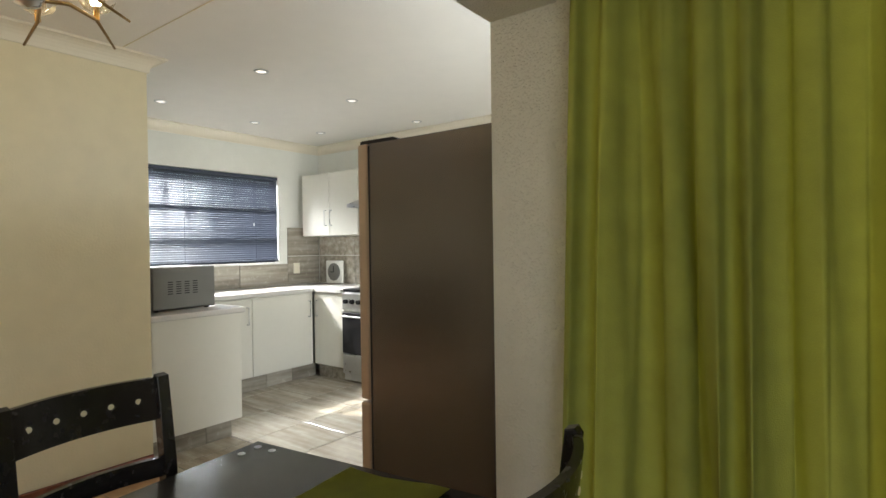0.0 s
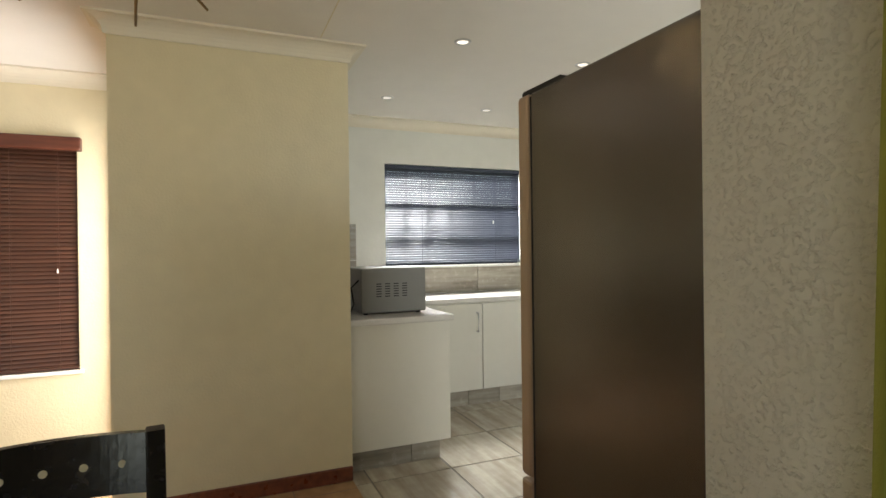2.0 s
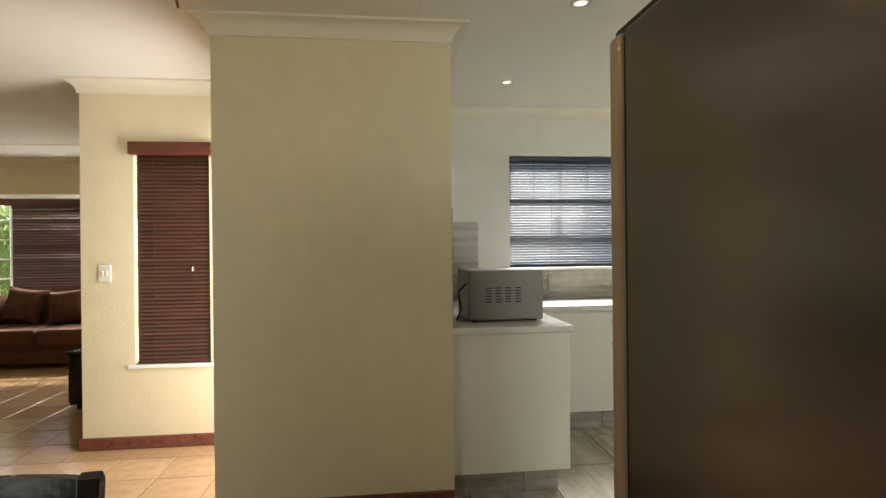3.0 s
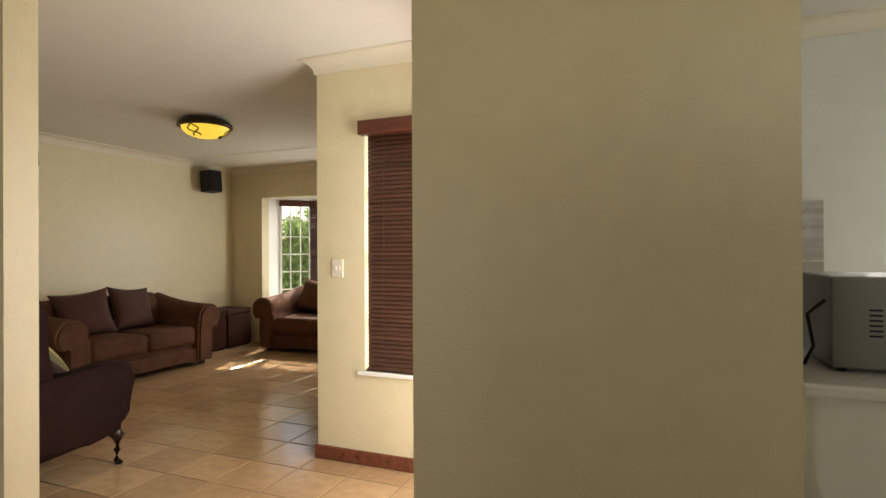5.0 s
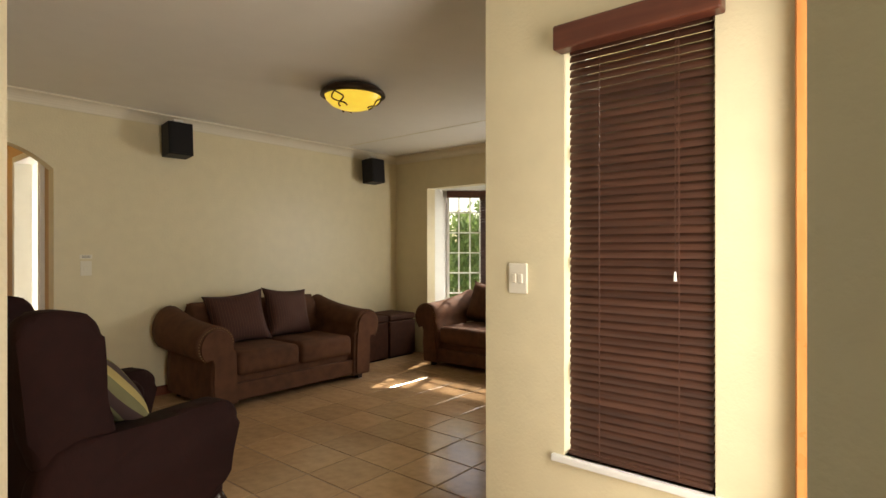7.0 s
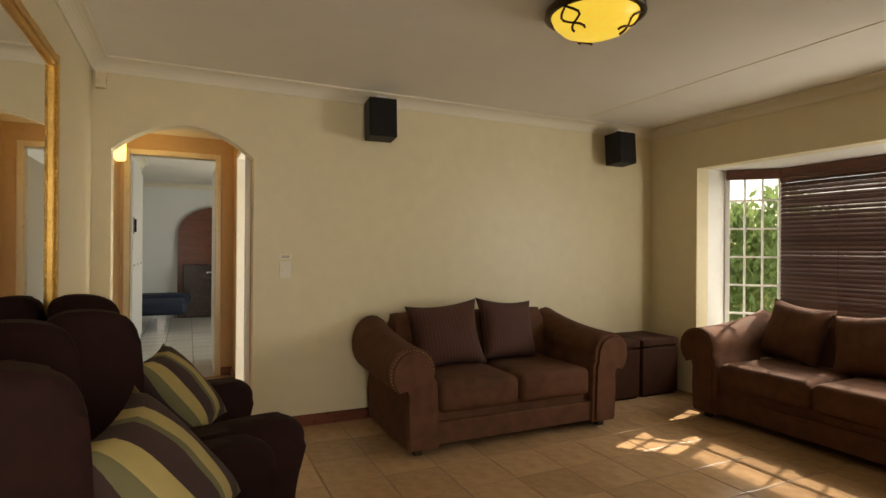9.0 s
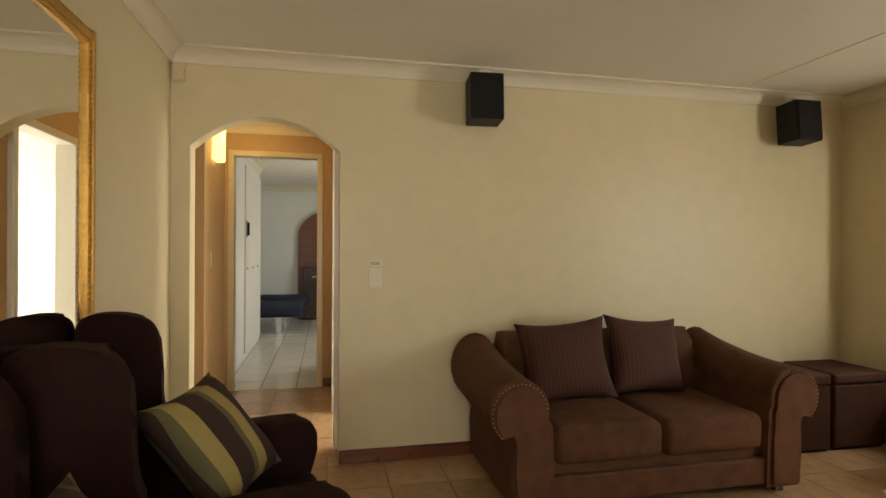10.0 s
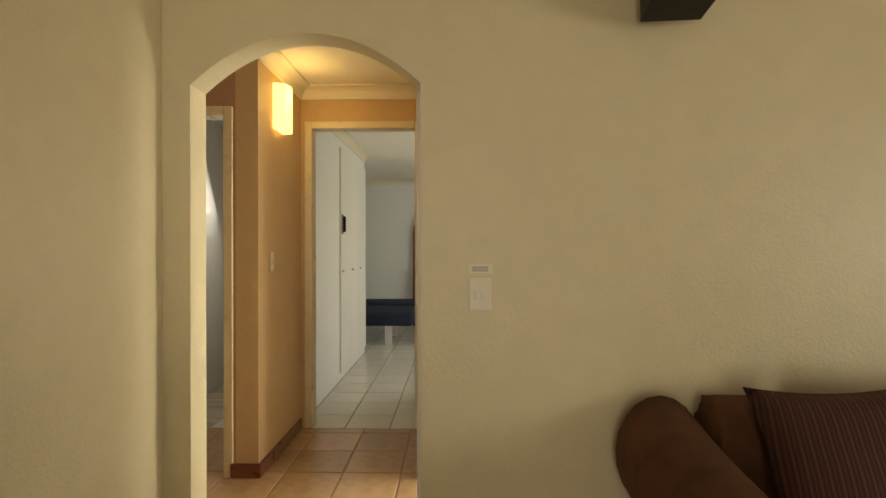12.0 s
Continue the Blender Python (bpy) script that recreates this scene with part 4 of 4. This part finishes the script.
# ---- lounge ----
def loveseat(label, m, w, d=0.90, seats=2, pillows=()):
    """Two-seater with rolled arms. Local: width along x, front towards -y at y = 0, back at y = d."""
    s = thing("sofa", label, "sofa", m, "brown suede sofas")
    aw = 0.24
    part("base", bx(aw - 0.03, w - aw + 0.03, 0.05, d - 0.12, 0.055, 0.30, bevel=0.02), SUEDE, s)
    part("front_rail", bx(aw - 0.02, w - aw + 0.02, 0.015, 0.06, 0.06, 0.205, bevel=0.012), SUEDE, s)
    sw = (w - 2 * aw) / seats
    for k in range(seats):
        bm = bmesh.new()
        box(bm, aw + k * sw + 0.003, aw + (k + 1) * sw - 0.003, 0.0, d - 0.25, 0.255, 0.45, bevel=0.05, seg=4)
        for v in bm.verts:
            if v.co.z > 0.4:
                u = (v.co.x - aw - k * sw) / sw
                v.co.z += 0.02 * math.sin(math.pi * max(0, min(1, u)))
        part("seat_cushion", bm, SUEDE, s, smooth=True)
    bm = bmesh.new()
    o = [(d - 0.30, 0.25), (d - 0.02, 0.25), (d - 0.01, 0.70), (d - 0.03, 0.79), (d - 0.10, 0.83), (d - 0.18, 0.815), (d - 0.22, 0.76)]
    o = rounded(o)
    slab(bm, o, "x", aw - 0.05, w - aw + 0.05, bevel=0.03)
    part("backrest", bm, SUEDE, s, smooth=True)
    for e in (0, 1):
        def mx(x):
            return x if e == 0 else w - x
        prof = [(0.03, 0.05), (0.02, 0.25), (0.035, 0.40), (0.015, 0.455)]
        cx, cz, r = 0.05, 0.545, 0.155
        for k in range(15):
            a = math.radians(228 - k * 17.5)
            prof.append((cx + r * math.cos(a), cz + r * math.sin(a)))
        prof += [(0.222, 0.47), (0.228, 0.30), (0.235, 0.05)]
        bm = bmesh.new()
        n = 12
        rings = []
        for j in range(n + 1):
            v = j / n
            lift = 0.11 * v ** 2.2
            y = 0.0 + v * (d - 0.06)
            ring = []
            for (x, z) in prof:
                zz = z + (lift * max(0, (z - 0.35) / 0.35))
                ring.append(bm.verts.new((mx(x), y, zz)))
            rings.append(ring)
        for ra, rb in zip(rings, rings[1:]):
            for i in range(len(prof) - 1):
                bm.faces.new((ra[i], ra[i + 1], rb[i + 1], rb[i]))
        for rg in (rings[0], rings[-1]):
            bm.faces.new(rg)
        arm = part("arm", bm, SUEDE, s, smooth=False)
        for p in arm.data.polygons:
            p.use_smooth = len(p.vertices) == 4
        fp = bmesh.new()
        inner = [(cx + (x - cx) * 0.84, 0.30 + (z - 0.30) * 0.93) for x, z in prof]
        slab(fp, [(mx(x), z) for x, z in inner], "y", -0.016, 0.004, bevel=0.006)
        face = part("scroll_front", fp, SUEDE, arm)
        st = bmesh.new()
        m_in = [(cx + (x - cx) * 0.93, 0.30 + (z - 0.30) * 0.965) for x, z in prof][3:18]
        for (xa, za), (xb, zb) in zip(m_in, m_in[1:]):
            for q in range(2):
                f = q / 2
                bmesh.ops.create_icosphere(st, subdivisions=1, radius=0.0042, matrix=Matrix.Translation((mx(xa + f * (xb - xa)), -0.006, za + f * (zb - za))))
        tagged(part("nail_heads", st, BRASS, arm, "row of small brass nail heads"), kind="stuff")
    for x in (0.09, w - 0.13):
        for y in (0.05, d - 0.15):
            part("foot", bx(x, x + 0.05, y, y + 0.05, 0, 0.06), DARKLEG, s)
    return s


def cushion(label, m, w=0.46, h=0.44, t=0.17, material=None, trim=None):
    c = thing("scatter_cushion", label, "cushion", m, "scatter cushions")
    part("cover", puff(bmesh.new(), w, h, t), material or CORD, c, smooth=True)
    return c


loveseat("brown suede two-seater sofa against the cream wall", pose(-4.90, -3.735, 0, 0, 0, 180), 1.71)
cushion("ribbed dark brown cushion propped on the sofa", pose(-5.44, -4.28, 0.675, -19, -5, 172), 0.57, 0.50, 0.18)
cushion("ribbed dark brown cushion leaning on the sofa back", pose(-6.0, -4.31, 0.68, -19, 5, 187), 0.57, 0.50, 0.18)
loveseat("brown suede two-seater sofa standing before the bay window", pose(-7.38, -3.72, 0, 0, 0, 90), 1.85)
cushion("plain brown suede cushion on the sofa by the window", pose(-8.0, -3.27, 0.68, -17, 6, 84), 0.52, 0.48, 0.2, SUEDE)
cushion("plain brown suede cushion slumped on the window sofa", pose(-7.97, -2.72, 0.66, -20, -8, 96), 0.52, 0.48, 0.2, SUEDE)

for x in (-7.33, -7.80):
    o = thing("ottoman", "dark brown suede cube ottoman in the corner", "ottoman", pose(x, -4.645, 0), "cube ottomans")
    part("body", bx(0, 0.44, 0, 0.43, 0.015, 0.44, bevel=0.012), OTTO, o)
    part("lid", bx(-0.004, 0.444, -0.004, 0.434, 0.444, 0.52, bevel=0.018), OTTO, o)
    part("base", bx(0.02, 0.42, 0.02, 0.41, 0, 0.014), BLACK, o)


def wing_chair(m):
    """Wing chair, local: width along x, front towards -y, back at y = 0.85."""
    c = thing("wing_chair", "dark plum velvet wing chair with cabriole legs", "armchair", m, "wing chairs")
    w = 0.84
    part("seat_frame", bx(0.05, w - 0.05, 0.03, 0.80, 0.20, 0.34, bevel=0.03, seg=3), WING, c, smooth=True)
    part("seat_cushion", bx(0.12, w - 0.12, 0.0, 0.66, 0.335, 0.46, bevel=0.05, seg=4), WING, c, smooth=True)
    bm = bmesh.new()
    o = [(0.06, 0.30), (0.06, 0.98)] + [(w / 2 - (w / 2 - 0.06) * math.cos(a), 0.98 + 0.05 * math.sin(a)) for a in [k * math.pi / 10 for k in range(1, 10)]] + [(w - 0.06, 0.98), (w - 0.06, 0.30)]
    slab(bm, o, "y", 0.64, 0.765, bevel=0.045)
    for v in bm.verts:
        v.co.y += (v.co.z - 0.3) * 0.10
    part("backrest", bm, WING, c, smooth=True)
    for e in (0, 1):
        def mx(x):
            return x if e == 0 else w - x
        bm = bmesh.new()
        o = [(0.79, 0.50), (0.84, 0.98), (0.84, 1.08), (0.78, 1.11), (0.66, 1.105), (0.575, 1.06), (0.56, 0.90), (0.56, 0.74), (0.50, 0.63), (0.60, 0.52)]
        o = rounded(o)
        slab(bm, o, "x", *sorted((mx(0.02), mx(0.115))), bevel=0.03)
        part("wing", bm, WING, c, smooth=True)
        bm = bmesh.new()
        o = [(0.80, 0.22), (0.05, 0.22), (0.03, 0.40), (0.0, 0.50), (-0.02, 0.585), (0.03, 0.645), (0.12, 0.655), (0.45, 0.64), (0.80, 0.66)]
        o = rounded(o)
        slab(bm, o, "x", *sorted((mx(0.0), mx(0.125))), bevel=0.04)
        part("arm", bm, WING, c, smooth=True)
        part("front_leg", tube(bmesh.new(), [(mx(0.09), 0.07, 0.22), (mx(0.085), 0.035, 0.17), (mx(0.085), 0.045, 0.09), (mx(0.085), 0.05, 0.03), (mx(0.085), 0.03, 0.0)], [0.042, 0.036, 0.02, 0.016, 0.024], 12), DARKLEG, c, smooth=True)
        part("back_leg", tube(bmesh.new(), [(mx(0.1), 0.74, 0.22), (mx(0.1), 0.79, 0.0)], [0.028, 0.018], 10), DARKLEG, c)
    return c


wing_chair(pose(-4.08, -1.85, 0, 0, 0, -80))
wing_chair(pose(-4.10, -2.775, 0, 0, 0, -80))


def leaning(centre, along, up):
    """A cushion's place from its middle, the run of its stripes and its other edge."""
    x = Vector(along).normalized()
    y = Vector(up).cross(x).normalized()
    z = x.cross(y)
    return Matrix.Translation(centre) @ Matrix((x, y, z)).transposed().to_4x4()


cushion("striped brown, olive and cream cushion on the wing chair", leaning((-3.63, -2.10, 0.74), (-0.21, 0.03, -0.25), (-0.115, -0.475, 0.021)), 0.44, 0.50, 0.16, STRIPE)
cushion("striped cushion tilted against the far wing chair", leaning((-3.65, -3.16, 0.70), (-0.226, 0.053, -0.28), (-0.115, -0.475, 0.021)), 0.44, 0.50, 0.16, STRIPE)

# low black cabinet
tv = thing("low_cabinet", "low black media cabinet against the lounge wall", "cabinet")
part("body", bx(-7.0, -5.60, -1.46, YN - 0.03, 0.04, 0.47, bevel=0.006), BLACKWOOD, tv)
part("top", bx(-7.02, -5.585, -1.475, YN - 0.025, 0.472, 0.50, bevel=0.006), TABLETOP, tv)
for x in (-7.0, -6.3):
    part("door", bx(x + 0.01, x + 0.69, -1.478, -1.462, 0.06, 0.46, bevel=0.003, seg=1), BLACKWOOD, tv)
part("plinth", bx(-6.97, -5.63, -1.42, YN - 0.05, 0, 0.04), BLACK, tv)

# loudspeakers on the wall
for x, yaw in ((-4.99, 176), (-7.36, 180)):
    s = thing("loudspeaker", "small black box loudspeaker bracketed high on the wall", "loudspeaker", pose(x, -4.52, 2.29 if x > -6 else 2.27, -4, 0, yaw), "wall loudspeakers")
    part("cabinet", bx(-0.105, 0.105, -0.10, 0.08, -0.145, 0.145, bevel=0.006), BLACK, s)
    part("grille", bx(-0.097, 0.097, -0.112, -0.101, -0.135, 0.135, bevel=0.004), BLACK, s, "black cloth speaker grille")
    part("bracket", bx(-0.03, 0.03, 0.081, 0.15, -0.05, 0.05), BLACK, s)
    part("mount", bx(-0.03, 0.05, -0.02, 0.06, 0.146, 0.19, bevel=0.004), WHITE, s)

# ceiling lamp
lamp = thing("ceiling_lamp", "amber glass bowl ceiling lamp with a bronze rim", "ceiling lamp", pose(-5.45, -2.66, 0))
part("rim", lathe(bmesh.new(), [(0.10, H - 0.001), (0.20, H - 0.02), (0.235, H - 0.05), (0.24, H - 0.075), (0.215, H - 0.085), (0.205, H - 0.07)], 40), IRON, lamp, smooth=True)
part("bowl", lathe(bmesh.new(), [(0.207, H - 0.075), (0.195, H - 0.105), (0.16, H - 0.14), (0.10, H - 0.165), (0.04, H - 0.175), (0.001, H - 0.177)], 40), AMBER, lamp, smooth=True)
for k in range(3):
    a = k * math.tau / 3 + 2.3
    bm = bmesh.new()
    for s in (-1, 1):
        p = [((0.215 - 0.10 * u) * math.cos(a + s * 0.28 * math.sin(u * 5)), (0.215 - 0.10 * u) * math.sin(a + s * 0.28 * math.sin(u * 5)), H - 0.085 - 0.083 * u ** 0.7) for u in [q / 8 for q in range(9)]]
        tube(bm, p, 0.006, 6)
    part("scroll", bm, IRON, lamp, "bronzed iron scroll")

# gilt mirror
mir = thing("wall_mirror", "large mirror in a carved gilt frame on the wall", "mirror")
y0, y1, z0, z1 = -3.53, -2.35, 0.80, 2.165
part("glass", bx(XM - 0.012, XM - 0.004, y0 + 0.05, y1 - 0.05, z0 + 0.05, z1 - 0.05), MIRROR, mir)
for a in ((y0, y0 + 0.06, z0, z1), (y1 - 0.06, y1, z0, z1), (y0 + 0.06, y1 - 0.06, z0, z0 + 0.06), (y0 + 0.06, y1 - 0.06, z1 - 0.06, z1)):
    bm = bmesh.new()
    box(bm, XM - 0.03, XM - 0.003, *a, bevel=0.009)
    (p0, p1, q0, q1) = a
    if p1 - p0 < q1 - q0:
        mid = (p0 + p1) / 2
        box(bm, XM - 0.038, XM - 0.028, mid - 0.012, mid + 0.012, q0, q1, bevel=0.004)
    else:
        mid = (q0 + q1) / 2
        box(bm, XM - 0.038, XM - 0.028, p0, p1, mid - 0.012, mid + 0.012, bevel=0.004)
    fr = part("frame", bm, GOLD, mir)
    bd = bmesh.new()
    n = int(max(p1 - p0, q1 - q0) / 0.022)
    for k in range(n):
        f = (k + 0.5) / n
        c = (XM - 0.03, (p0 + 0.05 if p1 - p0 < q1 - q0 else p0 + f * (p1 - p0)), (q0 + f * (q1 - q0) if p1 - p0 < q1 - q0 else q0 + 0.05))
        bmesh.ops.create_icosphere(bd, subdivisions=1, radius=0.007, matrix=Matrix.Translation(c))
    part("beading", bd, GOLD, fr)

sen = thing("alarm_sensor", "small cream alarm sensor in the wall corner", "sensor")
part("case", bx(-3.20, -3.135, YB + 0.002, YB + 0.045, 2.325, 2.43, bevel=0.008), CREAMFRAME, sen)


# ---- hall and rooms beyond ----
def door_frame(name, label, axis, a0, a1, at0, at1, top, material):
    d = tagged(thing(name, label, "door"), kind="structure")
    bm = bmesh.new()
    for p, q, z0, z1 in ((a0, a0 + 0.055, 0, top), (a1 - 0.055, a1, 0, top), (a0 + 0.055, a1 - 0.055, top - 0.055, top)):
        box(bm, *((p, q, at0, at1) if axis == "x" else (at0, at1, p, q)), z0, z1, bevel=0.005, seg=1)
    part("door_frame", bm, material, d)
    return d


bd = door_frame("door_bedroom", "cream framed bedroom door standing open", "x", -3.985, -3.11, -6.75, -6.625, 2.275, CREAMFRAME)
leaf = part("door_leaf", bx(-3.97, -3.93, -7.54, -6.76, 0.01, 2.16, bevel=0.003, seg=1), WHITE, bd)
part("door_handle", tube(bmesh.new(), [(-3.93, -7.47, 1.03), (-3.88, -7.47, 1.03), (-3.88, -7.36, 1.03)], 0.009), STEEL, leaf)
door_frame("door_bathroom", "cream framed bathroom doorway", "x", -2.935, -2.08, -5.87, -5.75, 2.16, CREAMFRAME)
wd = door_frame("door_study", "white framed side room doorway with open door", "y", -5.79, -4.91, -4.21, -4.065, 2.16, WHITE)
part("door_leaf", bx(-4.90, -4.20, -5.0, -4.96, 0.01, 2.1, bevel=0.003, seg=1), WHITE, wd)

sc = thing("wall_lamp", "lit square glass wall lamp glowing warm on ochre plaster", "wall lamp")
bm = bmesh.new()
slab(bm, [(-3.092, -6.19), (-3.16, -6.17), (-3.18, -6.09), (-3.16, -6.01), (-3.092, -5.99)], "z", 2.08, 2.37, bevel=0.008)
part("shade", bm, SCONCE, sc)
part("back_plate", bx(-3.095, -3.083, -6.15, -6.03, 2.14, 2.32), BRASS, sc)
bulb = new("sconce_bulb", bpy.data.lights.new("sconce_bulb", "POINT"))
bulb.data.energy, bulb.data.color, bulb.data.shadow_soft_size = 1.2, (1.0, 0.70, 0.26), 0.08
bulb.location = (-3.26, -6.09, 2.30)

ic = thing("intercom", "small grey intercom handset on the white wall", "intercom")
part("base", bx(-3.085, -3.061, -8.17, -8.08, 1.48, 1.68, bevel=0.006), SILVER, ic)
part("handset", bx(-3.11, -3.086, -8.16, -8.12, 1.50, 1.66, bevel=0.008), BLACK, ic)

cb = thing("built_in_cupboard", "flush white bedroom cupboard doors", "cupboard")
for k in range(3):
    d = part("door", bx(-3.078, -3.061, -9.56 + k * 0.5, -9.065 + k * 0.5, 0.08, 2.35, bevel=0.002, seg=1), WHITE, cb)
    part("knob", tube(bmesh.new(), [(-3.078, -9.12 + k * 0.5, 1.1), (-3.10, -9.12 + k * 0.5, 1.1)], [0.008, 0.014], 10), STEEL, d)

fu = thing("futon", "navy blue folding futon on metal legs", "futon")
part("mattress", bx(-3.66, -2.45, -11.0, -10.02, 0.26, 0.46, bevel=0.07, seg=4), NAVY, fu, smooth=True)
bm = bx(-3.72, -2.5, -11.4, -10.9, 0.34, 0.52, bevel=0.07, seg=4)
part("back_cushion", bm, NAVY, fu, smooth=True)
for x in (-3.3, -2.6):
    for y in (-10.12, -10.85):
        part("leg", bx(x - 0.05, x + 0.05, y - 0.012, y + 0.012, 0, 0.27), STEEL, fu)

ar = thing("arched_cupboard", "dark stained arched wooden cupboard against the far wall", "cupboard")
bm = bmesh.new()
o = [(-4.9, 0.0), (-4.9, 1.6)] + [(-4.2 - 0.7 * math.cos(a), 1.6 + 0.5 * math.sin(a)) for a in [k * math.pi / 14 for k in range(1, 14)]] + [(-3.5, 1.6), (-3.5, 0.0)]
slab(bm, o, "y", -11.99, -11.9, bevel=0.01)
part("body", bm, DOORWOOD, ar)
ar.children[0].data.materials[0] = SKIRT
part("shelf", bx(-4.8, -3.6, -11.9, -11.7, 0.02, 1.0, bevel=0.01), DARKLEG, ar)

ba = thing("toilet", "white ceramic toilet cistern and bowl in the bathroom", "toilet")
part("cistern", bx(-2.62, -2.22, -8.19, -8.0, 0.45, 0.85, bevel=0.03, seg=3), WHITE, ba)
part("bowl", lathe(bmesh.new(), [(0.10, 0), (0.11, 0.2), (0.19, 0.36), (0.2, 0.41), (0.15, 0.41), (0.1, 0.3)], 24, (-2.42, -7.75, 0)), WHITE, ba, smooth=True)
bt = tagged(thing("bathroom_wall_tiles", "white wall tiles to shoulder height in the bathroom", "wall tiles"), kind="structure")
for r in range(8):
    for k in range(5):
        part("tile", bx(-2.94 + k * 0.2, -2.744 + k * 0.2, -8.198, -8.19, r * 0.2, r * 0.2 + 0.196), BATHTILE, bt)


# ---- floor tiles, laid piece by piece ----
def tile_mesh(w, h, material, name):
    bm = bmesh.new()
    z0, z1, b = -0.006, 0.0, 0.004
    lo = [bm.verts.new((x, y, z0)) for x, y in ((0, 0), (w, 0), (w, h), (0, h))]
    mid = [bm.verts.new((x, y, z1 - 0.002)) for x, y in ((0, 0), (w, 0), (w, h), (0, h))]
    hi = [bm.verts.new((x, y, z1)) for x, y in ((b, b), (w - b, b), (w - b, h - b), (b, h - b))]
    for p, q in ((lo, mid), (mid, hi)):
        for k in range(4):
            bm.faces.new((p[k], p[(k + 1) % 4], q[(k + 1) % 4], q[k]))
    bm.faces.new(hi)
    me = bpy.data.meshes.new(name)
    bm.to_mesh(me)
    bm.free()
    me.materials.append(material)
    return me


def lay(parent_name, size, gap, x0, x1, y0, y1, material, near, ox=0.0, oy=0.0):
    """Tiles clipped to a rectangle; those within the stretch 'near' are single pieces, the rest one joined part."""
    floor = bpy.data.objects[parent_name]
    cache = {}
    rest = bmesh.new()
    rng = random.Random(parent_name)
    count = 0
    ny = int((y1 - y0) / size) + 2
    nx = int((x1 - x0) / size) + 2
    for i in range(-1, nx):
        for j in range(-1, ny):
            a, b = max(x0, x0 + ox + i * size), min(x1, x0 + ox + (i + 1) * size - gap)
            c, d = max(y0, y0 + oy + j * size), min(y1, y0 + oy + (j + 1) * size - gap)
            if b - a < 0.03 or d - c < 0.03:
                continue
            dz, tilt = rng.uniform(-0.0008, 0.0004), rng.uniform(-0.12, 0.12)
            if near[0] < (a + b) / 2 < near[1] and near[2] < (c + d) / 2 < near[3] and count < 300:
                key = (round(b - a, 3), round(d - c, 3))
                if key not in cache:
                    cache[key] = tile_mesh(*key, material, "tile")
                shared("tile", cache[key], pose(a, c, dz, tilt, 0, 0), floor)
                count += 1
            else:
                g = [rest.verts.new(p) for p in ((a, c, dz), (b, c, dz), (b, d, dz), (a, d, dz))]
                rest.faces.new(g)
    if rest.faces:
        r = part("outer_tiles", rest, material, floor)
        tagged(r, kind="stuff")
    else:
        rest.free()


lay("floor_living", 0.345, 0.008, XW, 1.6, YB - 0.13, YK, TERRA, (-7.9, -3.2, -4.8, 0.4), 0.1, 0.17)
lay("floor_hall", 0.345, 0.008, -4.10, -1.9, -6.63, YB - 0.13, TERRA, (-5, 0, -9, 0), 0.2, 0.1)
lay("floor_kitchen", 0.50, 0.009, -5.074, -0.3, YK, 4.27, KTILE, (-6, 0, 0, 5), 0.2, 0.1)
lay("floor_bedroom", 0.335, 0.008, -6.2, -2.4, -12.0, -6.64, WHITETILE, (-4.6, -2.4, -12, -6), 0.12, 0.02)
